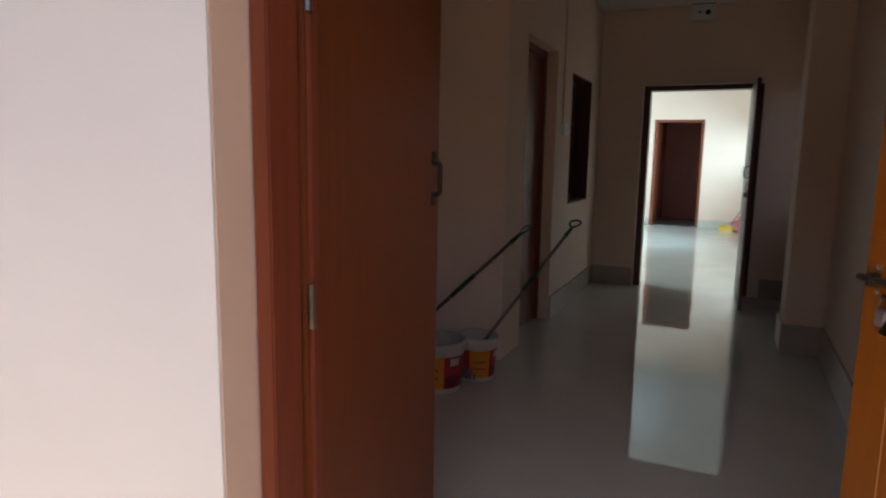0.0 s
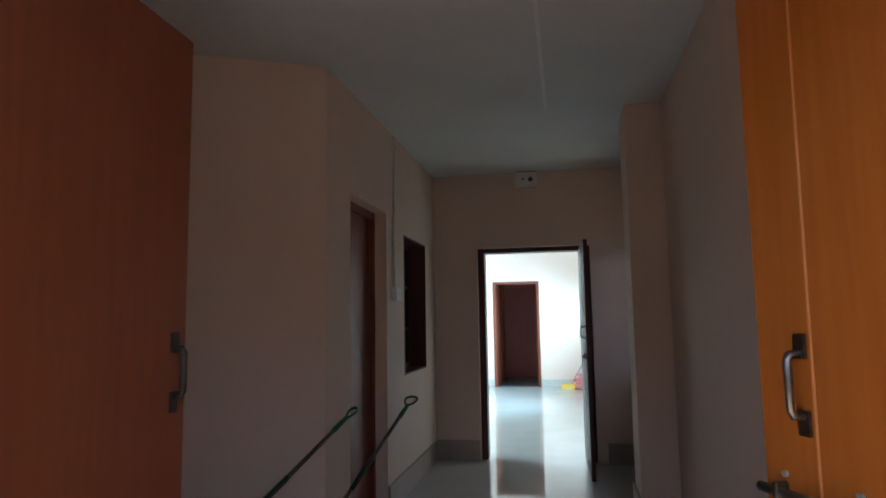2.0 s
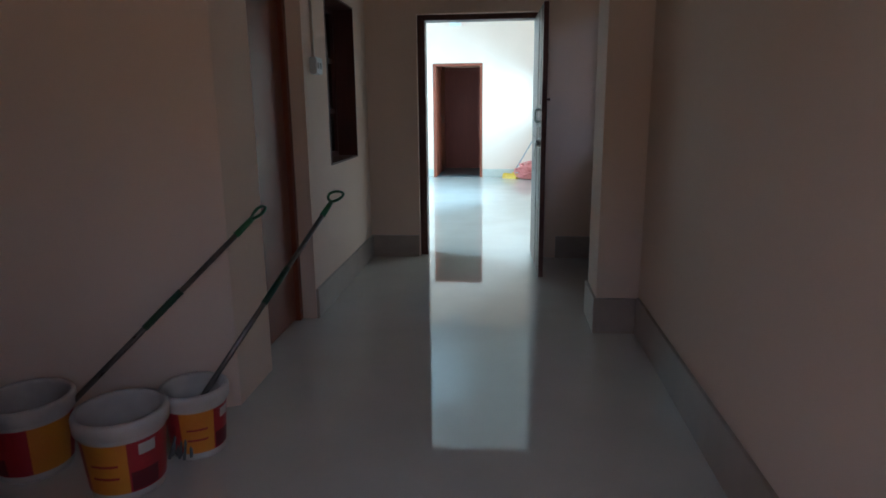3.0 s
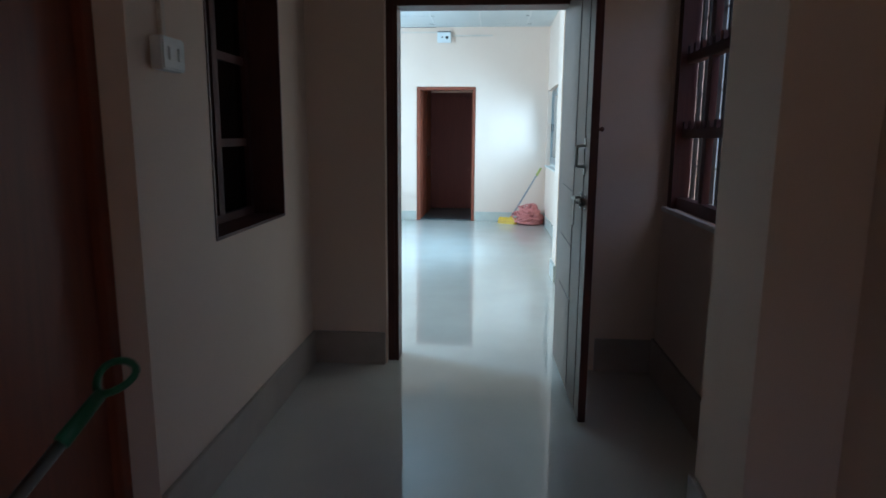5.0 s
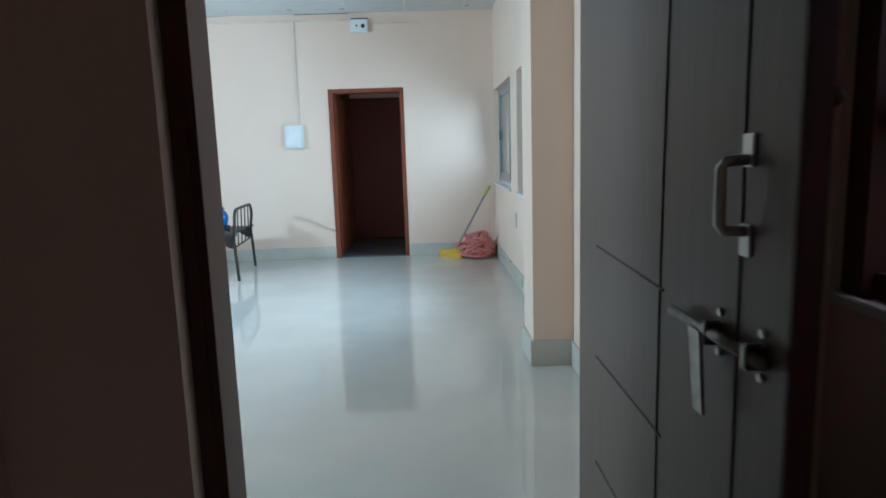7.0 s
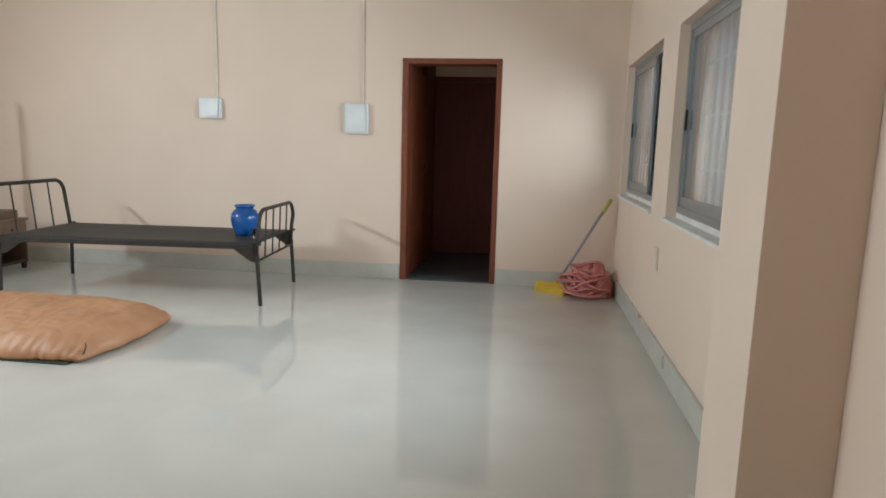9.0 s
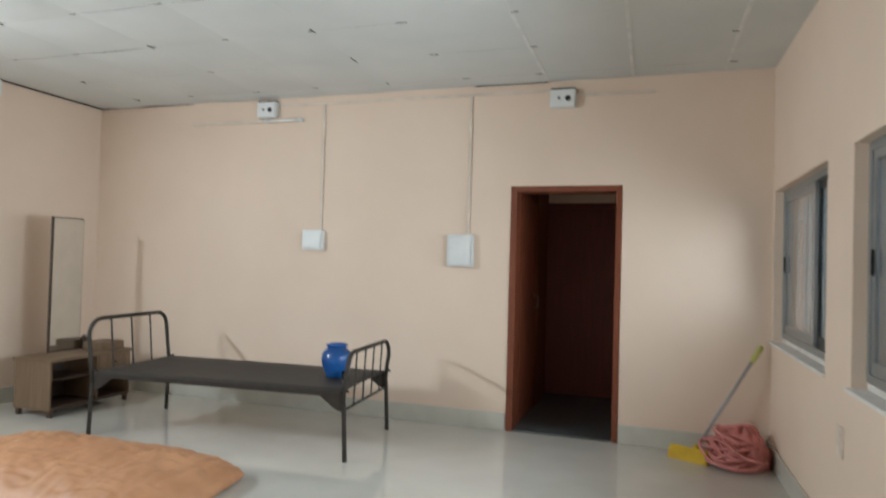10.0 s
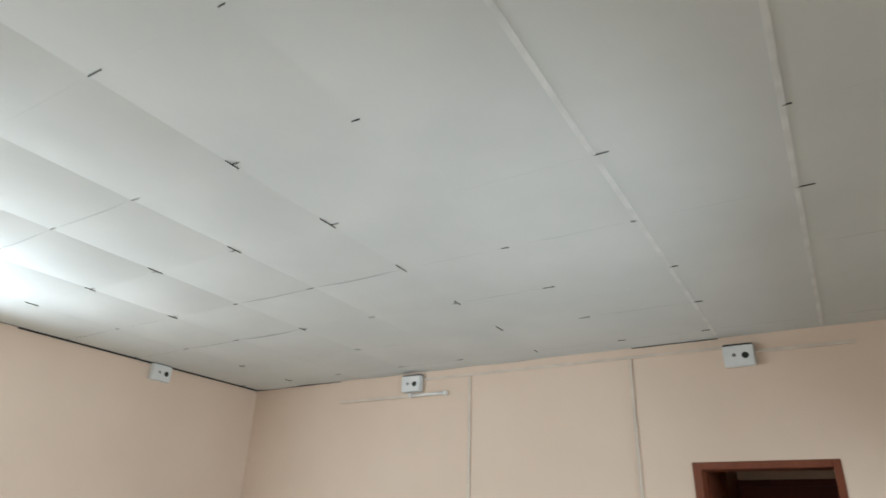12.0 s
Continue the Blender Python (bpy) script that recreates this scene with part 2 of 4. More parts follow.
structure("wall_between", wall_mesh("x", HX0 - 0.2, HX1 + 0.29, Y2 + 0.001, Y2B, 0, ZH, [(D2A, D2B, 0, D2T)]), M_WALL, "peach painted wall between corridor and hall")
_bm = bmesh.new()
_a, _b, _n = Vector((XL, 1.199, 0)), Vector((-1.4, 0.43, 0)), Vector((-0.1, 0.2, 0))
for z0, z1 in ((0, ZC),):
    vs = [_bm.verts.new(p + Vector((0, 0, z))) for z in (z0, z1) for p in (_a, _b, _b + _n, _a + _n)]
    for f in ((3, 2, 1, 0), (4, 5, 6, 7), (0, 1, 5, 4), (1, 2, 6, 5), (2, 3, 7, 6), (3, 0, 4, 7)):
        _bm.faces.new([vs[i] for i in f])
structure("wall_entry_slanted", _bm, M_WALL, "peach painted wall behind the buckets")
structure("wall_entry_side", wall_mesh("y", Y_ENTRY1, 0.6, -1.6, -1.4, 0, ZC), M_WALL, "plain peach wall of the entry")
structure("wall_entry", wall_mesh("x", -1.6, XR + 0.4, Y_ENTRY0, Y_ENTRY1, 0, ZC, [(0.585, 2.19, 0, 2.12)]), M_WALL, "entry wall with the double door")
structure("wall_outside", wall_mesh("x", -4.5, 0.582, Y_ENTRY0 - 0.006, Y_ENTRY0 - 0.001, 0, 3.0), M_WHITE_WALL, "bright white outside wall beside the entrance")
structure("wall_outside_right", wall_mesh("x", 2.193, 4.5, Y_ENTRY0 - 0.006, Y_ENTRY0 - 0.001, 0, 3.0), M_WHITE_WALL, "bright white outside wall")
# unseen roof slab, added to keep sky and sun off the entry floor
structure("ceiling_entry_sky_block", boxes(((-4.5, -3.3, 2.95), (4.5, Y_ENTRY0 - 0.01, 3.1))), M_CEIL, "unseen grey roof added to cut sky and sun at the entrance", "ceiling")
structure("ceiling_corridor", boxes(((-1.6, Y_ENTRY0, ZC), (2.4, Y2, ZC + 0.15))), M_CEIL, "flat grey corridor ceiling", "ceiling")
structure("column_corridor", boxes(((1.885, 2.28, 0), (XR - 0.001, 2.66, ZC - 0.003))), M_WALL, "peach painted square pillar", "pillar")

# side rooms behind the left wall, shut and dark
structure("wall_side_room", boxes(((-1.3, 1.65, 0), (-1.2, 4.19, ZC)), ((-1.2, 1.6, 0), (XL - 0.22, 1.66, ZC)), ((-1.2, 2.66, 0), (XL - 0.22, 2.72, ZC)), ((-1.3, 1.65, ZC), (XL - 0.23, 4.19, ZC + 0.1)), ((-1.3, 1.65, -0.1), (XL - 0.23, 4.19, -0.001))), M_WALL, "plain wall of the closed side rooms")

# hall
structure("wall_hall_left", wall_mesh("y", Y2B, Y_END, HX0 - 0.2, HX0, 0, ZH), M_WALL, "peach painted hall wall")
structure("wall_hall_far", wall_mesh("x", HX0 - 0.2, HX1 + 0.2, Y_END, Y_END + 0.2, 0, ZH, [(FD0, FD1, 0, FDT)]), M_WALL, "peach painted hall wall with a doorway")
structure("wall_hall_right", wall_mesh("y", Y2B, Y_END, HX1, HX1 + 0.2, 0, ZH, [(WA0, WA1, WZ0, WZ1), (WB0, WB1, WZ0, WZ1)]), M_WALL, "peach painted hall wall with two windows")
structure("column_hall", boxes(((1.795, 6.475, 0), (HX1 - 0.001, 6.83, ZH - 0.02))), M_WALL, "peach painted square pillar", "pillar")
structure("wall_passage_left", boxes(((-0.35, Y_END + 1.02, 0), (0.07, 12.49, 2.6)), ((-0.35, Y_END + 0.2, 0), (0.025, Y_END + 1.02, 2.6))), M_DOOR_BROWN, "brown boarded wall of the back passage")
structure("wall_passage", boxes(((1.25, Y_END + 0.2, 0), (1.45, 12.6, 2.6)), ((-0.35, 12.6, 0), (1.45, 12.75, 2.6)), ((-0.35, 12.49, 2.12), (1.25, 12.599, 2.6)), ((-0.35, Y_END + 0.2, 2.6), (1.45, 12.75, 2.7))), M_WALL, "plain wall of the dark back passage")

# hall ceiling of square boards: sagging boards, pale joint strips, dark slits at the crossings
def hall_ceiling():
    px, py = 0.69, 0.655
    x_at, y_at = 0.30, 7.93
    bm = bmesh.new()
    i0, i1 = math.floor((HX0 - x_at) / px), math.ceil((HX1 - x_at) / px)
    j0, j1 = math.floor((Y2B - y_at) / py), math.ceil((Y_END - y_at) / py)
    rng = random.Random(4)
    n = 6
    for i in range(i0, i1):
        for j in range(j0, j1):
            sag = rng.uniform(0.001, 0.003) + (0.021 if i < -2 else 0.004 if i < 0 else 0.001) * rng.uniform(0.6, 1.1)
            xa, xb = max(x_at + i * px, HX0), min(x_at + (i + 1) * px, HX1)
            ya, yb = max(y_at + j * py, Y2B), min(y_at + (j + 1) * py, Y_END)
            if xb - xa < 0.02 or yb - ya < 0.02:
                continue
            g = 0.0
            grid = []
            for a in range(n + 1):
                row = []
                for b in range(n + 1):
                    u, v = a / n, b / n
                    d = sag * (4 * u * (1 - u)) * (0.5 + 0.5 * 4 * v * (1 - v))
                    row.append(bm.verts.new((xa + g + (xb - xa - 2 * g) * u, ya + g + (yb - ya - 2 * g) * v, ZH - d)))
                grid.append(row)
            for a in range(n):
                for b in range(n):
                    bm.faces.new((grid[a][b], grid[a][b + 1], grid[a + 1][b + 1], grid[a + 1][b]))
    ob = structure("ceiling_hall", bm, M_CEIL, "pale grey ceiling of sagging square boards", "ceiling")
    for p in ob.data.polygons:
        p.use_smooth = True
    structure("ceiling_slab", boxes(((HX0 - 0.2, Y2 + 0.01, ZH + 0.006), (HX1 + 0.2, Y_END + 0.2, ZH + 0.12))), M_GAP, "dark void above the ceiling boards", "ceiling")
    # joint strips, whitest on the near side of the room
    bm = bmesh.new()
    for i in range(i0 + 1, i1):
        x = x_at + i * px
        if x > -0.1:
            box(bm, (x - 0.012, Y2B + 0.01, ZH - 0.0035), (x + 0.012, Y_END - 0.02, ZH + 0.001))
    structure("trim_ceiling_joint", bm, M_CEIL_JOINT, "white painted joint strips of the ceiling", "trim")
    bm = bmesh.new()
    for i in range(i0 + 1, i1):
        for j in range(j0 + 1, j1):
            x, y = x_at + i * px, y_at + j * py
            w = rng.uniform(0.03, 0.08)
            if rng.random() < 0.8:
                s = rng.choice((-1, 1))
                box(bm, (min(x, x + s * w), y - 0.001, ZH - 0.005), (max(x, x + s * w), y + 0.001, ZH + 0.001))
            if i < -1 and rng.random() < 0.5:
                box(bm, (x - 0.001, y - rng.uniform(0.02, 0.09), ZH - 0.005), (x + 0.001, y + 0.04, ZH + 0.001))
    structure("trim_ceiling_slit", bm, M_GAP, "dark open slits between ceiling boards", "trim")


hall_ceiling()
structure("trim_ceiling_edge", boxes(((HX0 + 0.001, Y_END - 0.012, ZH - 0.012), (-3.35, Y_END - 0.001, ZH - 0.002)), ((HX0 + 0.001, 8.2, ZH - 0.012), (HX0 + 0.012, Y_END - 0.013, ZH - 0.002)), ((-0.35, Y_END - 0.010, ZH - 0.008), (0.3, Y_END - 0.001, ZH - 0.003))), M_GAP, "dark uneven gap along the ceiling edge", "trim")


# skirting
def skirting(lo, hi, material=M_BASE):
    return structure("baseboard", boxes((lo, hi), bevel=0.003), material, "grey tiled skirting along the wall foot", "baseboard")


H1, H2, T = 0.195, 0.15, 0.018
skirting((XL, 2.425, 0), (XL + T, Y2 - 0.001, H1), M_BASE_WARM)
skirting((XL + T, Y2 - T, 0), (D2A - 0.006, Y2, H1), M_BASE_WARM)
skirting((D2B + 0.1, Y2 - T, 0), (XR - T, Y2, H1), M_BASE_WARM)
skirting((XR - T, -1.3, 0), (XR, 2.262, H1 + 0.03), M_BASE_WARM)
skirting((XR - T, 2.68, 0), (XR, Y2, H1 + 0.01), M_BASE_WARM)
skirting((1.885 - T, 2.262, 0), (XR, 2.28, H1 + 0.02), M_BASE_WARM)
skirting((1.885 - T, 2.28, 0), (1.885, 2.675, H1 + 0.02), M_BASE_WARM)
skirting((HX0, Y_END - T, 0), (FD0 - 0.005, Y_END, H2))
skirting((FD1 + 0.005, Y_END - T, 0), (HX1, Y_END, H2))
skirting((HX1 - T, 6.85, 0), (HX1, Y_END - T, H2))
skirting((HX1 - T, Y2B, 0), (HX1, 6.457, H2))
skirting((1.795 - T, 6.457, 0), (HX1 - T, 6.475, H2 + 0.01))
skirting((1.795 - T, 6.475, 0), (1.795, 6.85, H2 + 0.01))
skirting((HX0, Y2B, 0), (HX0 + T, Y_END - T, H2))

# outdoors beyond the windows and before the entrance
# unseen brown wall, added to hold low blue sky off the entry
structure("wall_entry_sky_block", boxes(((-7.0, -6.9, -0.125), (5.2, -6.7, 3.2))), M_ENTRY_BLOCK, "unseen brown wall added to block low sky before the entrance")
# added backdrop, tall enough to block the sky behind the hall panes
structure("wall_hall_sky_block", boxes(((5.0, 5.6, -0.125), (5.2, 24.0, 6.0))), M_OUT_WALL, "tall grey wall added outside the hall windows to block sky")
structure("wall_neighbour", boxes(((5.0, -6.7, -0.125), (5.2, 5.599, 2.4))), M_OUT_WALL, "grey rendered wall outside the windows")


# ---------------------------------------------------------------- doors
def pull_handle(parent, x, y, z0, z1, out, along="y", material=None):
    """A bowed steel pull on a face at x, standing out by a signed distance."""
    material = material or M_STEEL
    zs = [(0, z0 + 0.012), (out * 0.85, z0 + 0.014), (out, z0 + 0.022), (out, z1 - 0.022), (out * 0.85, z1 - 0.014), (0, z1 - 0.012)]
    h = part("handle", tube([(x + o, y, z) for o, z in zs], 0.0075, 10), material, parent, "worn steel pull handle", True)
    s = 1 if out > 0 else -1
    for z in (z0, z1):
        part("mounting_plate", boxes(((min(x, x + s * 0.005), y - 0.014, z - 0.022), (max(x, x + s * 0.005), y + 0.014, z + 0.022)), bevel=0.0015), material, h)
    return h


def slide_bolt(parent, x, ya, yb, z, out, arm_y):
    """A long sliding bolt with its hasp arm on a face at x."""
    s = 1 if out > 0 else -1
    o = x + s * 0.018
    b = part("bolt", tube([(o, ya, z), (o, yb, z)], 0.009, 10), M_STEEL, parent, "long steel sliding bolt", True)
    for f in (0.12, 0.52):
        yy = ya + (yb - ya) * f
        part("staple", boxes(((min(x, x + s * 0.029), yy - 0.007, z - 0.018), (max(x, x + s * 0.029), yy + 0.007, z + 0.018)), bevel=0.003), M_STEEL, b)
        for dz in (-0.03, 0.03):
            part("screw", tube([(x, yy, z + dz), (x + s * 0.006, yy, z + dz)], 0.006, 8), M_BRIGHT_STEEL, b)
    d = 0.05 if yb > ya else -0.05
    bm = bmesh.new()
    lo = [(x + s * 0.026, arm_y - 0.018, z), (x + s * 0.026, arm_y + 0.018, z), (x + s * 0.034, arm_y + 0.026 - d, z - 0.115), (x + s * 0.034, arm_y - 0.002 - d, z - 0.115)]
    a = [bm.verts.new(p) for p in lo]
    c = [bm.verts.new((p[0] + s * 0.006, p[1], p[2])) for p in lo]
    bm.faces.new(a)
    bm.faces.new(c[::-1])
    for k in range(4):
        bm.faces.new((a[k], a[(k + 1) % 4], c[(k + 1) % 4], c[k]))
    part("hasp", bm, M_STEEL, b, "flat steel hasp arm hanging down")
    return b


# entrance: frame and two open leaves
ed = empty("door_entrance_frame", (0.66, -1.74, 0))
tagged(ed, "red-brown varnished wooden frame of the entrance", "door frame", kind="structure")
ed.matrix_world = Matrix()
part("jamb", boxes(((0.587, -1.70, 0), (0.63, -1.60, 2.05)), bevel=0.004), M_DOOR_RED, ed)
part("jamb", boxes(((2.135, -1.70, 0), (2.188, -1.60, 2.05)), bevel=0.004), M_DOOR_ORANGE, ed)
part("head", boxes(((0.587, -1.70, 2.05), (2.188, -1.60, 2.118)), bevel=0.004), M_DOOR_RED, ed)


def curve_groove(pts, r=0.003):
    return tube(pts, r, 6)


def entrance_leaf(name, hinge, free, label, side, width, material):
    """A leaf whose local y runs from hinge to free edge; side: +1 shows its face to +x."""
    a = math.degrees(math.atan2(free[1] - hinge[1], free[0] - hinge[0])) - 90
    ob = empty(name, (hinge[0], hinge[1], 0), a)
    tagged(ob, label, "door", kind="structure")
    t = 0.036
    lo, hi = ((-t, 0), (0, width)) if side > 0 else ((0, 0), (t, width))
    part("panel", boxes(((lo[0], lo[1], 0.012), (hi[0], hi[1], 2.045)), bevel=0.003), material, ob)
    return ob


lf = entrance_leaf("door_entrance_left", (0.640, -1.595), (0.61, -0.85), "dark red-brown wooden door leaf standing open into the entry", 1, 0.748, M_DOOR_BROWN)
pull_handle(lf, 0.0, 0.70, 1.225, 1.35, 0.024, material=M_IRON)
for z in (0.35, 1.03, 1.7):
    part("hinge", tube([(0.012, 0.0, z - 0.05), (0.012, 0.0, z + 0.05)], 0.009, 8), M_STEEL, lf, "steel butt hinge")
part("edge_strip", boxes(((0.0005, 0.004, 0.02), (0.012, 0.034, 2.04)), bevel=0.002), M_DOOR_RED, lf)

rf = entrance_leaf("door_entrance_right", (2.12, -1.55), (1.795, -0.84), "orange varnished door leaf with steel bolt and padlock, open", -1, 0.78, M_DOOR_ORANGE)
pull_handle(rf, 0.0, 0.675, 1.205, 1.335, -0.03)
slide_bolt(rf, 0.0, 0.775, 0.39, 1.08, -1, 0.58)
part("groove", curve_groove([(-0.0005, 0.645 + 0.008 * math.sin(z * 1.5), z) for z in np.linspace(0.02, 2.03, 24)]), M_GROOVE, rf, "pale routed groove line")
part("groove", curve_groove([(-0.0005, 0.45 - (0.24 if z < 1.3 else 0.16) * (z - 1.3) ** 2, z) for z in np.linspace(0.02, 2.03, 40)]), M_GROOVE, rf, "pale wavy groove line")
lock = empty("padlock", (1.820, -0.955, 1.0), 24.6)
tagged(lock, "small bright steel padlock hanging on the open door", "padlock")
part("body", boxes(((-0.009, -0.018, -0.022), (0.009, 0.018, 0.018)), bevel=0.003), M_BRIGHT_STEEL, lock)
part("shackle", tube([(0, -0.014, 0.018), (0, -0.014, 0.04), (0, -0.008, 0.052), (0, 0.008, 0.052), (0, 0.014, 0.04), (0, 0.014, 0.018)], 0.004, 8), M_STEEL, lock, "", True)

# corridor side door, shut, set back in its opening
sd = empty("door_side", (0, 0, 0))
tagged(sd, "dark red wooden side door, shut, in a deep opening", "door", kind="structure")
part("panel", boxes(((XL - 0.16, LD0 + 0.05, 0.01), (XL - 0.12, LD1 - 0.05, LDT - 0.055)), bevel=0.003), M_DOOR_RED, sd)
part("jamb", boxes(((XL - 0.19, LD0 + 0.001, 0), (XL - 0.09, LD0 + 0.05, LDT)), bevel=0.003), M_DOOR_RED, sd)
part("jamb", boxes(((XL - 0.19, LD1 - 0.05, 0), (XL - 0.09, LD1 - 0.001, LDT)), bevel=0.003), M_DOOR_RED, sd)
part("head", boxes(((XL - 0.19, LD0 + 0.05, LDT - 0.055), (XL - 0.09, LD1 - 0.05, LDT - 0.001)), bevel=0.003), M_DOOR_RED, sd)

# doorway into the hall: frame and one leaf folded into the corridor
hf = empty("door_hall_frame", (0, 0, 0))
tagged(hf, "dark brown wooden frame of the hall doorway", "door frame", kind="structure")
part("jamb", boxes(((D2A + 0.001, Y2 + 0.06, 0), (D2A + 0.045, Y2 + 0.228, D2T - 0.001)), bevel=0.004), M_FRAME_DARK, hf)
part("jamb", boxes(((D2B - 0.05, Y2 + 0.06, 0), (D2B - 0.001, Y2 + 0.228, D2T - 0.001)), bevel=0.004), M_FRAME_DARK, hf)
part("head", boxes(((D2A + 0.045, Y2 + 0.06, D2T - 0.045), (D2B - 0.05, Y2 + 0.228, D2T - 0.001)), bevel=0.004), M_FRAME_DARK, hf)
part("stop", boxes(((D2A + 0.045, Y2 + 0.06, 0), (D2A + 0.064, Y2 + 0.2, D2T - 0.045)), bevel=0.002), M_FRAME_DARK, hf)

hl = empty("door_hall", (1.605, 4.185, 0), 0)
tagged(hl, "faded brown wooden hall door with steel bolt, swung open", "door", kind="structure")
hl.matrix_world = pose(1.583, 4.425, 0, 0, 0, 1.6)
W2 = 0.95
part("panel", boxes(((0.0, -W2, 0.012), (0.034, 0, 2.055)), bevel=0.003), M_DOOR_GREY, hl)
part("edge", boxes(((-0.001, -W2 - 0.006, 0.014), (0.035, -W2 + 0.001, 2.053)), bevel=0.002), M_FRAME_DARK, hl, "dark red painted door edge")
pull_handle(hl, 0.0, -W2 + 0.105, 1.19, 1.31, -0.04, material=M_BRIGHT_STEEL)
slide_bolt(hl, 0.0, -W2 + 0.02, -W2 + 0.30, 1.045, -1, -W2 + 0.19)
part("groove", curve_groove([(-0.0005, -W2 + 0.12, z) for z in np.linspace(0.03, 2.04, 8)], 0.0025), M_GROOVE_DARK, hl)
part("groove", curve_groove([(-0.0005, -W2 + 0.38 + 0.02 * math.sin(z * 2), z) for z in np.linspace(0.03, 2.04, 20)], 0.0025), M_GROOVE_DARK, hl)
for z in (0.5, 0.78, 1.06):
    part("groove", curve_groove([(-0.0005, -W2 + 0.38, z), (-0.0005, -0.16, z + 0.02)], 0.003), M_GROOVE_DARK, hl)
part("knob", lathe([(0.007, 0), (0.007, 0.01), (0.012, 0.016), (0.009, 0.024), (0.003, 0.026)], 16), M_FRAME_DARK, hl, "", True).matrix_basis = pose(0.035, -W2 + 0.02, 1.37, 0, 90, 0)

# far doorway: lined opening, open leaf, dark door beyond
fr = empty("door_far_frame", (0, 0, 0))
tagged(fr, "red-brown wooden lining of the far doorway", "door frame", kind="structure")
part("jamb", boxes(((FD0 + 0.001, Y_END - 0.008, 0), (FD0 + 0.06, Y_END + 0.19, FDT)), bevel=0.004), M_DOOR_RED, fr)
part("jamb", boxes(((FD1 - 0.05, Y_END - 0.008, 0), (FD1 - 0.001, Y_END + 0.19, FDT)), bevel=0.004), M_DOOR_RED, fr)
part("head", boxes(((FD0 + 0.06, Y_END - 0.008, FDT - 0.05), (FD1 - 0.05, Y_END + 0.19, FDT - 0.001)), bevel=0.004), M_DOOR_RED, fr)
part("threshold", boxes(((FD0 + 0.06, Y_END + 0.01, 0), (FD1 - 0.05, Y_END + 0.2, 0.012)), bevel=0.003), M_STONE, fr, "dark stone threshold")
fl = empty("door_far", (0, 0, 0))
tagged(fl, "red-brown wooden door folded back into the passage", "door", kind="structure")
part("panel", boxes(((0.03, Y_END + 0.2, 0.012), (0.066, Y_END + 1.0, FDT - 0.06)), bevel=0.003), M_DOOR_RED, fl)
pull_handle(fl, 0.066, Y_END + 0.9, 1.0, 1.13, 0.04)
bd = empty("door_back", (0, 0, 0))
tagged(bd, "dark red wooden door closing the back passage", "door", kind="structure")
part("panel", boxes(((0.06, 12.54, 0.01), (1.0, 12.58, 2.06)), bevel=0.003), M_DOOR_DARK, bd)
part("jamb", boxes(((1.0, 12.5, 0), (1.06, 12.6, 2.12)), bevel=0.003), M_DOOR_DARK, bd)
part("jamb", boxes(((0.0, 12.5, 0), (0.06, 12.6, 2.12)), bevel=0.003), M_DOOR_DARK, bd)
part("head", boxes(((0.06, 12.5, 2.06), (1.0, 12.6, 2.12)), bevel=0.003), M_DOOR_DARK, bd)


# ---------------------------------------------------------------- windows
lw = empty("window_corridor_left", (0, 0, 0))
tagged(lw, "dark wooden window with dim green glass panes", "window", kind="structure")
fx0, fx1 = XL - 0.205, XL - 0.15
part("frame", boxes(((fx0, LW0 + 0.001, LWB), (fx1, LW0 + 0.05, LWT)), ((fx0, LW1 - 0.05, LWB), (fx1, LW1 - 0.001, LWT)), ((fx0, LW0 + 0.05, LWB), (fx1, LW1 - 0.05, LWB + 0.05)), ((fx0, LW0 + 0.05, LWT - 0.05), (fx1, LW1 - 0.05, LWT))), M_FRAME_DARK, lw)
part("mullion", boxes(((fx0 + 0.01, (LW0 + LW1) / 2 - 0.03, LWB + 0.05), (fx1 + 0.005, (LW0 + LW1) / 2 + 0.03, LWT - 0.05)), bevel=0.003), M_FRAME_DARK, lw)
for z in (1.3, 1.68):
    part("rail", boxes(((fx0 + 0.015, LW0 + 0.05, z - 0.018), (fx1 - 0.01, (LW0 + LW1) / 2 - 0.03, z + 0.018))), M_FRAME_DARK, lw)
    part("rail", boxes(((fx0 + 0.015, (LW0 + LW1) / 2 + 0.03, z - 0.018), (fx1 - 0.01, LW1 - 0.05, z + 0.018))), M_FRAME_DARK, lw)
for ya, yb in ((LW0 + 0.05, (LW0 + LW1) / 2 - 0.03), ((LW0 + LW1) / 2 + 0.03, LW1 - 0.05)):
    for za, zb in ((LWB + 0.05, 1.282), (1.318, 1.662), (1.698, LWT - 0.05)):
        part("pane", boxes(((fx0 + 0.025, ya, za), (fx0 + 0.031, yb, zb))), M_GLASS_DARK, lw, "dim green glass pane")
part("lining", boxes(((fx1, LW0 + 0.001, LWB + 0.001), (XL + 0.004, LW0 + 0.014, LWT - 0.001)), ((fx1, LW1 - 0.014, LWB + 0.001), (XL + 0.004, LW1 - 0.001, LWT - 0.001)), ((fx1, LW0 + 0.014, LWB + 0.001), (XL + 0.004, LW1 - 0.014, LWB + 0.014)), ((fx1, LW0 + 0.014, LWT - 0.014), (XL + 0.004, LW1 - 0.014, LWT - 0.001))), M_FRAME_DARK, lw)

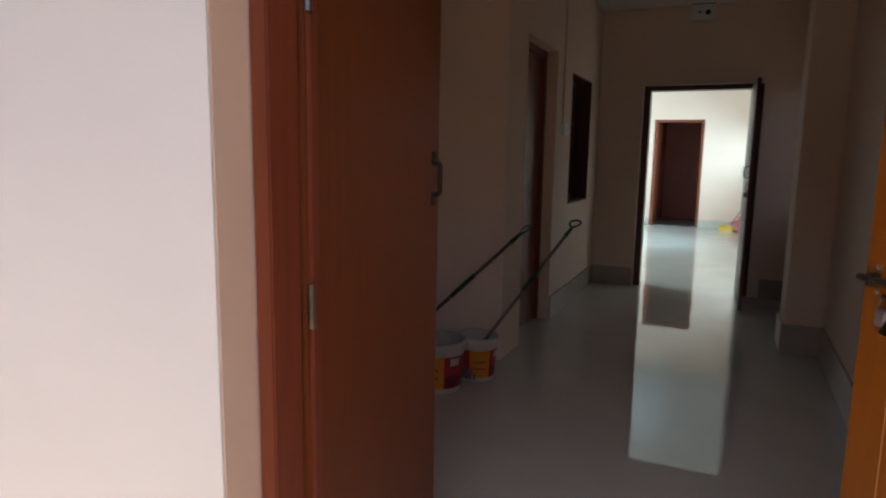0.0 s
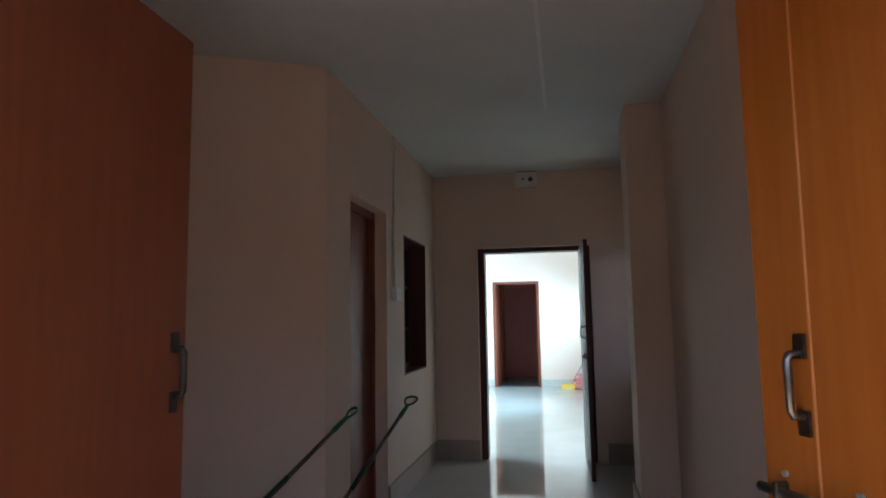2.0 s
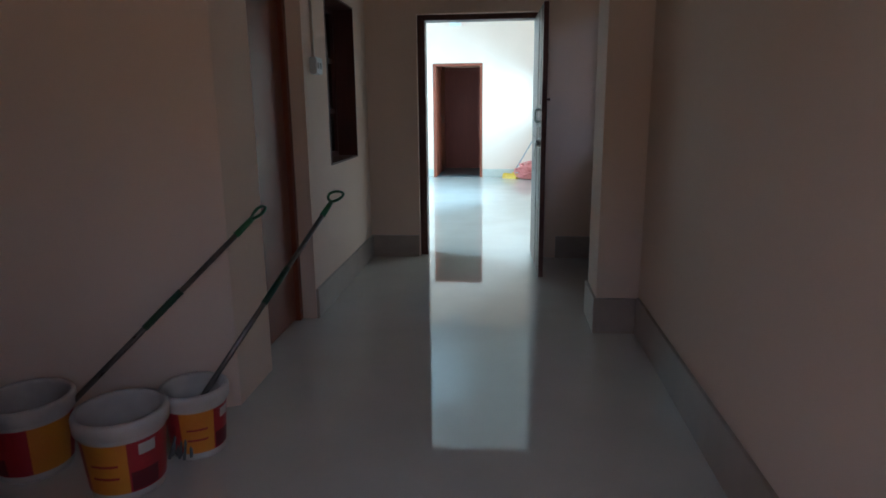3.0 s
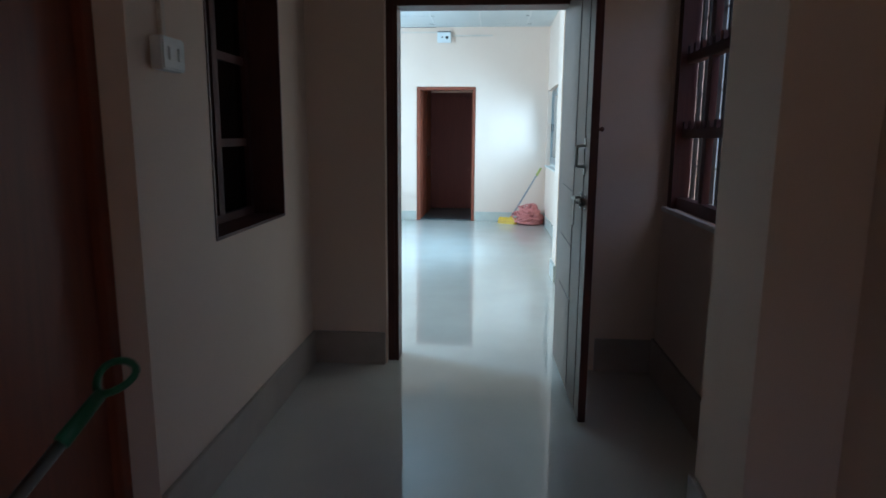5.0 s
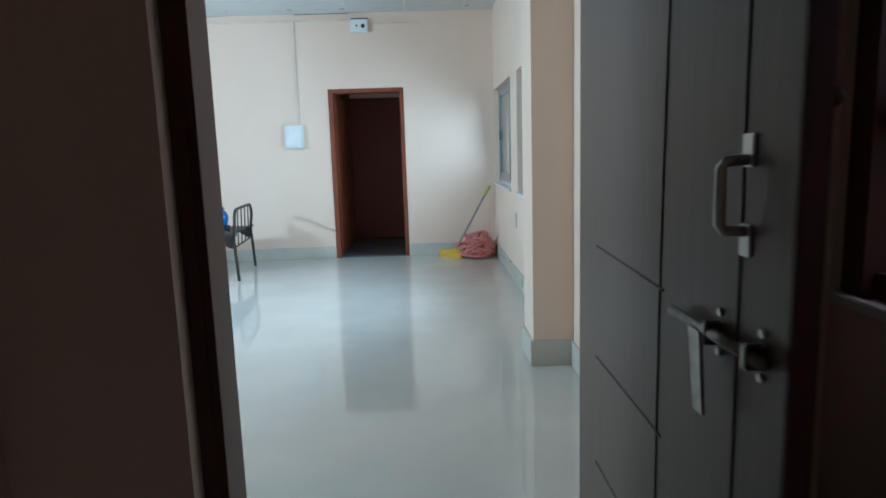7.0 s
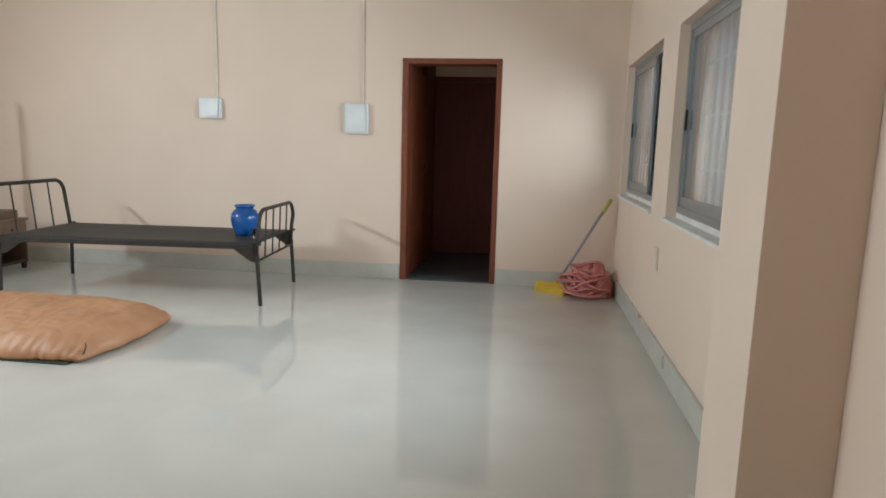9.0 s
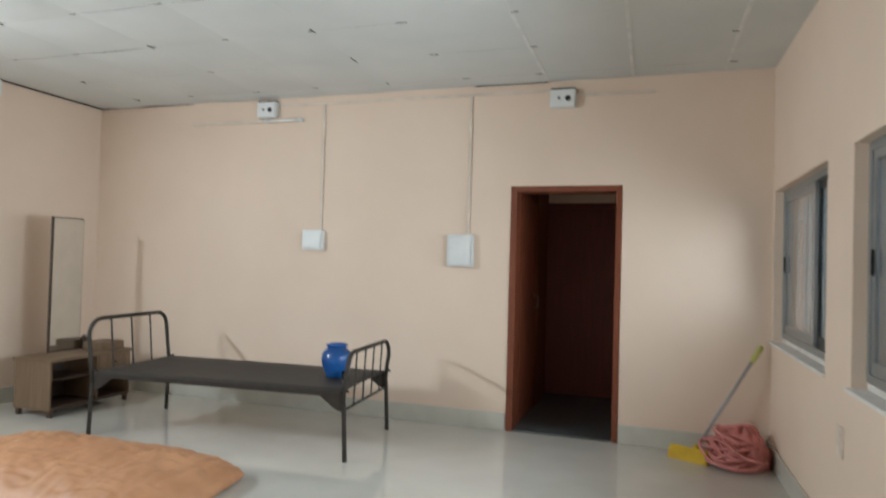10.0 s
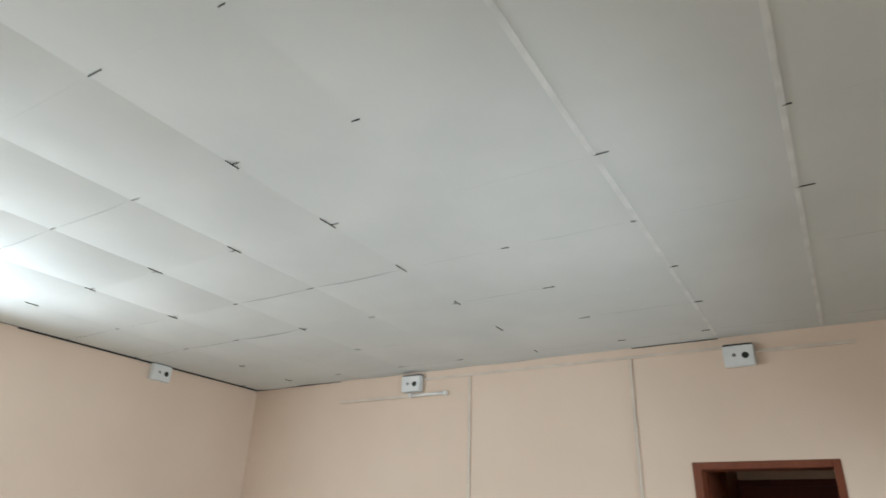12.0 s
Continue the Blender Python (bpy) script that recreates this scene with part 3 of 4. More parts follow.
# barred corridor window
rw = empty("window_corridor_right", (0, 0, 0))
tagged(rw, "dark wooden window with rails and iron bars", "window", kind="structure")
bx0, bx1 = XR + 0.05, XR + 0.11
part("frame", boxes(((bx0 - 0.03, RW0 + 0.001, RWB), (bx1, RW0 + 0.07, RWT)), ((bx0 - 0.03, RW1 - 0.075, RWB), (bx1, RW1 - 0.001, RWT)), ((bx0, RW0 + 0.07, RWB), (bx1, RW1 - 0.075, RWB + 0.06)), ((bx0, RW0 + 0.07, RWT - 0.06), (bx1, RW1 - 0.075, RWT))), M_FRAME_DARK, rw)
for z in (1.36, 1.74):
    part("rail", boxes(((bx0 + 0.004, RW0 + 0.07, z - 0.025), (bx1 - 0.004, RW1 - 0.075, z + 0.025)), bevel=0.004), M_FRAME_DARK, rw)
for k in range(1, 4):
    y = RW0 + 0.07 + (RW1 - RW0 - 0.145) * k / 4
    part("mullion", boxes(((bx0 + 0.012, y - 0.028, RWB + 0.06), (bx1 - 0.012, y + 0.028, RWT - 0.06)), bevel=0.003), M_FRAME_DARK, rw)
for k in range(14):
    y = RW0 + 0.07 + (RW1 - RW0 - 0.145) * (k + 0.5) / 14
    part("bar", boxes(((bx1 - 0.008, y - 0.013, RWB + 0.06), (bx1 + 0.01, y + 0.013, RWT - 0.06))), M_IRON, rw)
    for z in (1.36, 1.74):
        part("block", boxes(((bx0 - 0.006, y - 0.016, z + 0.02), (bx0 + 0.02, y + 0.016, z + 0.058))), M_FRAME_DARK, rw)
for z in (1.19, 1.56, 1.93):
    part("rod", tube([(bx1 + 0.012, RW0 + 0.07, z), (bx1 + 0.012, RW1 - 0.075, z)], 0.005, 6), M_IRON, rw)
part("sill", boxes(((XR - 0.01, RW0 + 0.001, RWB - 0.02), (bx0 - 0.03, RW1 - 0.001, RWB + 0.004)), bevel=0.003), M_SILL, rw)


def sliding_window(name, y0, y1, label, split):
    ob = empty(name, (0, 0, 0))
    tagged(ob, label, "window", kind="structure")
    xa, xb = HX1 + 0.06, HX1 + 0.13
    z0, z1 = WZ0 + 0.035, WZ1
    part("frame", boxes(((xa, y0 + 0.001, z0), (xb, y0 + 0.035, z1)), ((xa, y1 - 0.035, z0), (xb, y1 - 0.001, z1)), ((xa, y0 + 0.035, z0), (xb, y1 - 0.035, z0 + 0.04)), ((xa, y0 + 0.035, z1 - 0.04), (xb, y1 - 0.035, z1))), M_ALU, ob, "grey aluminium outer frame")
    for k, (ya, yb, xo) in enumerate(((y0 + 0.035, split + 0.025, xa + 0.036), (split - 0.025, y1 - 0.035, xa + 0.008))):
        s = part("sash", boxes(((xo, ya, z0 + 0.04), (xo + 0.022, ya + 0.045, z1 - 0.04)), ((xo, yb - 0.045, z0 + 0.04), (xo + 0.022, yb, z1 - 0.04)), ((xo, ya + 0.045, z0 + 0.04), (xo + 0.022, yb - 0.045, z0 + 0.10)), ((xo, ya + 0.045, z1 - 0.085), (xo + 0.022, yb - 0.045, z1 - 0.04))), M_ALU_DARK if k == 0 else M_ALU, ob)
        pane = part("pane", boxes(((xo + 0.008, ya + 0.045, z0 + 0.10), (xo + 0.013, yb - 0.045, z1 - 0.085))), M_GLASS_BLUE, s, "hazy window glass")
        pane.visible_shadow = False
        part("latch", boxes(((xo - 0.012, yb - 0.03, 1.42), (xo, yb - 0.012, 1.54)), bevel=0.003), M_BLACK, s)
    for k in range(9):
        y = y0 + 0.06 + (y1 - y0 - 0.12) * k / 8
        part("bar", boxes(((xb + 0.02, y - 0.012, z0), (xb + 0.035, y + 0.012, z1))), M_GRILLE, ob, "pale painted grille bar")
    for z in (1.2, 1.5, 1.8):
        part("cross_bar", boxes(((xb + 0.036, y0 + 0.01, z - 0.008), (xb + 0.045, y1 - 0.01, z + 0.008))), M_GRILLE, ob)
    part("sill", boxes(((HX1 - 0.022, y0 - 0.02, WZ0 - 0.018), (xa + 0.02, y1 + 0.02, WZ0 + 0.001)), ((xa + 0.001, y0 + 0.001, WZ0), (xb, y1 - 0.001, z0)), bevel=0.003), M_SILL, ob, "pale plastered sill")
    return ob


sliding_window("window_hall_far", WA0, WA1, "grey aluminium sliding window in the far corner of the hall", 9.84)
sliding_window("window_hall_near", WB0, WB1, "grey aluminium sliding window with pale grille behind", 7.84)


# ---------------------------------------------------------------- electrical fittings
def switch_box(x0, x1, z0, z1, label, conduit_x):
    ob = empty("switch_box", ((x0 + x1) / 2, Y_END, (z0 + z1) / 2))
    tagged(ob, label, "switch box", "switch boxes on the far wall")
    w, h = (x1 - x0) / 2, (z1 - z0) / 2
    part("case", boxes(((-w, -0.055, -h), (w, -0.001, h)), bevel=0.006), M_WHITE_PLASTIC, ob)
    f = part("face_plate", boxes(((-w + 0.015, -0.061, -h + 0.015), (w - 0.015, -0.055, h - 0.015)), bevel=0.003), M_WHITE_PLASTIC, ob)
    n = 3 if h > 0.1 else 2
    for k in range(n):
        for c in range(2):
            xx, zz = (-0.35 + 0.7 * c) * w, (-0.5 + k / max(1, n - 1)) * h
            part("switch", boxes(((xx - 0.018, -0.067, zz - 0.018), (xx + 0.018, -0.061, zz + 0.018)), bevel=0.002), M_WHITE_PLASTIC, f)
    part("conduit", boxes(((conduit_x - 0.013 - (x0 + x1) / 2, -0.016, h), (conduit_x + 0.013 - (x0 + x1) / 2, -0.001, ZH - 0.09 - (z0 + z1) / 2)), bevel=0.003), M_CREAM_PLASTIC, ob, "thin painted conduit running up to the ceiling")
    return ob


switch_box(-2.003, -1.785, 1.512, 1.70, "small white switch box with conduit on the wall", -1.83)
switch_box(-0.553, -0.318, 1.395, 1.675, "larger white switch box with conduit beside the doorway", -0.375)


def junction_box(loc, rz, label):
    ob = empty("junction_box", loc, rz)
    tagged(ob, label, "junction box", "junction boxes under the ceiling")
    part("case", boxes(((-0.105, -0.06, -0.075), (0.105, -0.001, 0.075)), bevel=0.006), M_WHITE_PLASTIC, ob)
    part("lid", boxes(((-0.098, -0.067, -0.068), (0.098, -0.06, 0.068)), bevel=0.003), M_WHITE_PLASTIC, ob)
    part("knockout", tube([(0.045, -0.07, -0.005), (0.045, -0.066, -0.005)], 0.024, 16), M_BLACK, ob, "dark round cable hole")
    part("knockout", tube([(-0.03, -0.069, 0.0), (-0.03, -0.066, 0.0)], 0.014, 12), M_STEEL, ob)
    part("top_gap", boxes(((-0.10, -0.05, 0.075), (0.10, -0.002, 0.088))), M_BLACK, ob)
    return ob


junction_box((0.43, Y_END, 2.83), 0, "white junction box with a dark hole above the doorway")
junction_box((-2.44, Y_END, 2.87), 0, "white junction box with a dark hole beside the tube light")
junction_box((HX0, 9.53, 2.905), 90, "white junction box with a dark hole on the side wall")
junction_box((1.10, Y2 - 0.001, 2.757), 0, "shaded junction box above the hall doorway")

tl = empty("tube_light", (-2.7, Y_END, 2.75))
tagged(tl, "slim unlit white tube light on the far wall", "tube light")
part("batten", boxes(((-0.62, -0.03, 0.0), (0.62, -0.001, 0.028)), bevel=0.003), M_CREAM_PLASTIC, tl)
part("tube", tube([(0.26, -0.045, 0.008), (0.62, -0.045, 0.008)], 0.012, 12), M_TUBE, tl, "", True)
part("end_cap", boxes(((0.62, -0.06, -0.008), (0.64, -0.001, 0.03)), bevel=0.003), M_WHITE_PLASTIC, tl)
part("end_cap", boxes(((0.24, -0.06, -0.008), (0.26, -0.03, 0.03)), bevel=0.003), M_WHITE_PLASTIC, tl)

wl = empty("tube_light", (HX0, 6.75, 2.40), 90)
tagged(wl, "lit white tube light high on the side wall", "tube light")
part("batten", boxes(((-0.62, -0.04, -0.03), (0.62, -0.001, 0.03)), bevel=0.003), M_WHITE_PLASTIC, wl)
for ex in (-0.63, 0.63):
    part("end_cap", boxes(((ex - 0.012, -0.07, -0.02), (ex + 0.012, -0.001, 0.02)), bevel=0.003), M_WHITE_PLASTIC, wl)

cd = tagged(mesh_ob("cable_conduit", boxes(((0.54, Y_END - 0.016, 2.848), (1.17, Y_END - 0.001, 2.872)), ((-2.33, Y_END - 0.014, 2.90), (0.32, Y_END - 0.001, 2.922)), bevel=0.002), M_CREAM_PLASTIC), "thin painted conduit along the top of the wall", "conduit")
tagged(mesh_ob("ceiling_conduit", boxes(((1.345, -0.6, ZC - 0.014), (1.365, 2.22, ZC - 0.0005)), bevel=0.002), M_WHITE_PLASTIC), "thin white conduit along the corridor ceiling", "conduit")

sp = empty("switch_plate", (XL, 2.61, 1.58))
tagged(sp, "small pale switch plate with conduit beside the side door", "switch plate")
part("case", boxes(((0.001, -0.07, -0.05), (0.045, 0.07, 0.05)), bevel=0.005), M_WHITE_PLASTIC, sp)
for dy in (-0.03, 0.03):
    part("switch", boxes(((0.045, dy - 0.012, -0.02), (0.052, dy + 0.012, 0.02)), bevel=0.002), M_WHITE_PLASTIC, sp)
part("conduit", boxes(((0.001, -0.012, 0.05), (0.016, 0.012, ZC - 1.59)), bevel=0.002), M_CREAM_PLASTIC, sp)

so = empty("wall_socket", (HX1, 8.93, 0.62))
tagged(so, "flush cream wall socket under the window", "socket")
part("plate", boxes(((-0.008, -0.05, -0.075), (-0.001, 0.05, 0.075)), bevel=0.002), M_CREAM_PLASTIC, so)
for dz in (-0.03, 0.03):
    part("insert", boxes(((-0.011, -0.03, dz - 0.02), (-0.008, 0.03, dz + 0.02)), bevel=0.001), M_CREAM_PLASTIC, so)


# ---------------------------------------------------------------- buckets and mops
def arc_band(r0, r1, z0, z1, a0, a1, seg=14, lift=0.0015):
    """A curved label hugging a tapered bucket side."""
    bm = bmesh.new()
    rows = []
    for z, r in ((z0, r0 + lift), (z1, r1 + lift)):
        rows.append([bm.verts.new((r * math.cos(a0 + (a1 - a0) * k / seg), r * math.sin(a0 + (a1 - a0) * k / seg), z)) for k in range(seg + 1)])
    for k in range(seg):
        bm.faces.new((rows[0][k], rows[0][k + 1], rows[1][k + 1], rows[1][k]))
    return bm


def bucket(x, y, r, h, turn, label):
    rb = r * 0.82
    ob = empty("paint_bucket", (x, y, 0), turn)
    tagged(ob, label, "bucket", "buckets in the entry")
    at = lambda z: rb + (r - rb) * z / h
    part("body", lathe([(rb - 0.01, 0.004), (rb, 0.0), (rb, 0.012), (at(h * 0.8), h * 0.8), (r, h * 0.96), (r, h), (r - 0.006, h), (r - 0.008, h * 0.95), (at(h * 0.5) - 0.006, h * 0.5), (rb - 0.006, 0.012)], 36), M_BUCKET, ob, "", True)
    part("rim", lathe([(r, h * 0.80), (r + 0.008, h * 0.81), (r + 0.010, h * 0.97), (r + 0.006, h), (r - 0.003, h)], 36, cap=False), M_BUCKET, ob, "thick white plastic rim", True)
    z0, z1 = h * 0.10, h * 0.74
    d = math.radians
    lab = part("label", arc_band(at(z0), at(z1), z0, z1, d(-130), d(-65)), M_LABEL_YEL, ob, "orange-yellow printed label")
    part("label", arc_band(at(z0), at(z1), z0, z1, d(-65), d(15)), M_LABEL_RED, ob, "crimson printed label")
    part("label", arc_band(at(z0), at(z1), z0, z1, d(15), d(80)), M_LABEL_YEL, ob)
    part("label", arc_band(at(z0), at(z1), z0, z1, d(80), d(230)), M_LABEL_RED, ob)
    za, zb = h * 0.12, h * 0.36
    part("print", arc_band(at(za), at(zb), za, zb, d(-62), d(-20), lift=0.003), M_LABEL_DARK, lab)
    za, zb = h * 0.56, h * 0.70
    part("print", arc_band(at(za), at(zb), za, zb, d(-50), d(-25), lift=0.003), M_BUCKET, lab)
    for q in range(2):
        za = h * (0.3 + 0.16 * q)
        part("print", arc_band(at(za), at(za + h * 0.03), za, za + h * 0.03, d(-118), d(-78), lift=0.003), M_LABEL_RED, lab)
    return ob


bucket(0.125, 0.83, 0.122, 0.27, 35, "white paint bucket with red and yellow label, holding a mop")
bucket(-0.015, 0.57, 0.150, 0.30, 10, "larger white paint bucket with orange and red label")
bucket(-0.44, 0.65, 0.155, 0.29, -70, "white paint bucket with crimson label, holding a mop")


def mop(foot, tip, label, yarn=True):
    ob = empty("mop", foot)
    tagged(ob, label, "mop", "mops in the buckets")
    v = Vector(tip) - Vector(foot)
    d = v.normalized()
    L = v.length
    part("handle", tube([d * 0.02, d * (L - 0.10)], 0.0115, 12), M_MOPTUBE, ob, "thin metal handle", True)
    part("sleeve", tube([d * (L * 0.48), d * (L * 0.64)], 0.0145, 12), M_DGREEN, ob, "dark green middle sleeve", True)
    part("grip", tube([d * (L - 0.13), d * (L - 0.03)], 0.0145, 12, r_end=0.012), M_GREEN, ob, "green plastic grip", True)
    s = d.cross(Vector((0, 0, 1))).normalized()
    ring = []
    for k in range(20):
        a = 2 * math.pi * k / 20
        ring.append(d * (L + 0.005 + 0.035 * math.sin(a)) + s * (0.042 * math.cos(a) * (1.0 + 0.25 * math.sin(a))))
    part("hanging_loop", tube(ring, 0.007, 8, closed=True), M_GREEN, ob, "green plastic hanging loop", True)
    rng = random.Random(len(label))
    bm = bmesh.new()
    for k in range(26):
        a = rng.uniform(0, 6.28)
        rr = rng.uniform(0.01, 0.06)
        p0 = d * 0.05
        p2 = Vector((rr * math.cos(a), rr * math.sin(a), -Vector(foot).z + 0.02))
        merge(bm, tube([p0, p0 * 0.5 + p2 * 0.5 + Vector((0.01 * math.cos(a), 0.01 * math.sin(a), 0.02)), p2], 0.006, 5))
    part("yarn", bm, M_RAG, ob, "grey mop yarn")
    return ob


mop((0.10, 0.745, 0.12), (0.50, 1.673, 0.895), "green-handled mop leaning out of a paint bucket")
mop((-0.435, 0.60, 0.09), (0.285, 1.21, 0.89), "green-gripped steel mop leaning out of a bucket")


# ---------------------------------------------------------------- bed and jar
def bed():
    """Iron cot; local x runs from the head to the foot, y from front to back."""
    fl_, fr_ = Vector((-2.998, 9.343)), Vector((-0.894, 9.50))
    a = math.degrees(math.atan2(fr_.y - fl_.y, fr_.x - fl_.x))
    L, W, Z = (fr_ - fl_).length, 0.925, 0.487
    ob = empty("iron_bed", (fl_.x, fl_.y, 0), a)
    tagged(ob, "dark iron cot with bare sheet-metal top", "bed")
    for x0, top, lean in ((0.0, 0.90, -0.06), (L, 0.76, 0.03)):
        xt = x0 + lean * 0.6
        r = 0.13
        pts = []
        for k in range(9):
            t = math.pi / 2 * k / 8
            pts.append((xt + lean * 0.2, r - r * math.cos(t), top - r + r * math.sin(t)))
        back = [(p[0], W - p[1], p[2]) for p in pts[::-1]]
        name = "head_frame" if x0 == 0 else "foot_frame"
        f = part(name, tube([(x0, 0, Z - 0.08), (x0 + lean * 0.3, 0, Z + 0.05)] + pts + back + [(x0 + lean * 0.3, W, Z + 0.05), (x0, W, Z - 0.08)], 0.0165, 10), M_IRON, ob, "rounded iron tube end frame", True)
        n = 4 if x0 else 3
        for k in range(1, n + 1):
            y = W * k / (n + 1)
            zt = top - 0.005 if r < y < W - r else top - 0.02
            part("spindle", tube([(x0 + lean * 0.2, y, Z - (0.13 if x0 else 0.0)), (xt + lean * 0.2, y, zt)], 0.007, 8), M_IRON, f)
        if x0:
            part("cross_rail", tube([(x0, 0.0, Z - 0.13), (x0, W, Z - 0.13)], 0.01, 8), M_IRON, f)
        for y in (0, W):
            out = 0.025 if x0 else -0.02
            part("leg", tube([(x0 + out * 0.2, y, Z - 0.08), (x0 + out, y, 0.0)], 0.0165, 10), M_IRON, ob)
            s = -1 if x0 else 1
            bm = bmesh.new()
            q = [(x0, Z - 0.03), (x0 + s * 0.19, Z - 0.03), (x0 + s * 0.05, Z - 0.13), (x0, Z - 0.14)]
            yy = y + (0.004 if y == 0 else -0.004)
            va = [bm.verts.new((p[0], yy - 0.004, p[1])) for p in q]
            vb = [bm.verts.new((p[0], yy + 0.004, p[1])) for p in q]
            bm.faces.new(va)
            bm.faces.new(vb[::-1])
            for k in range(4):
                bm.faces.new((va[k], va[(k + 1) % 4], vb[(k + 1) % 4], vb[k]))
            part("gusset", bm, M_IRON, ob)
            part("bolt", tube([(x0 + 0.015, y, Z + 0.01), (x0 + 0.04, y, Z + 0.01)], 0.011, 8), M_IRON, ob)
    part("side_rail", boxes(((0.01, -0.012, Z - 0.035), (L - 0.01, 0.014, Z + 0.004)), bevel=0.004), M_IRON, ob)
    part("side_rail", boxes(((0.01, W - 0.014, Z - 0.035), (L - 0.01, W + 0.012, Z + 0.004)), bevel=0.004), M_IRON, ob)
    bm = bmesh.new()
    nx, ny = 24, 8
    g = [[bm.verts.new((0.01 + (L - 0.02) * i / nx, W * j / ny, Z + 0.008 - 0.012 * math.sin(math.pi * i / nx) * math.sin(math.pi * j / ny))) for j in range(ny + 1)] for i in range(nx + 1)]
    for i in range(nx):
        for j in range(ny):
            bm.faces.new((g[i][j], g[i + 1][j], g[i + 1][j + 1], g[i][j + 1]))
    r = bmesh.ops.extrude_face_region(bm, geom=bm.faces[:])
    bmesh.ops.translate(bm, verts=[v for v in r["geom"] if isinstance(v, bmesh.types.BMVert)], vec=(0, 0, -0.006))
    part("sleeping_sheet", bm, M_PLATE, ob, "dark bare metal sheet", True)


bed()

jar = empty("jar", (-1.21, 10.0, 0.489))
tagged(jar, "round blue plastic water jar standing on the bed", "jar")
part("body", lathe([(0.05, 0.0), (0.078, 0.004), (0.088, 0.03), (0.112, 0.09), (0.122, 0.14), (0.116, 0.185), (0.095, 0.218), (0.074, 0.232), (0.07, 0.25), (0.066, 0.25), (0.068, 0.228), (0.09, 0.21), (0.11, 0.18), (0.115, 0.14), (0.08, 0.03)], 40), M_BLUE, jar, "", True)
part("rim", lathe([(0.070, 0.243), (0.084, 0.248), (0.088, 0.257), (0.082, 0.265), (0.070, 0.262), (0.068, 0.25)], 40, cap=False), M_BLUE, jar, "flared blue rim", True)
cup = tagged(mesh_ob("glass_cup", lathe([(0.022, 0.0), (0.026, 0.004), (0.032, 0.075), (0.029, 0.075), (0.023, 0.008)], 20), M_GLASS, True), "small clear cup beside the blue jar", "cup")
cup.matrix_world = pose(-1.06, 9.86, 0.491)


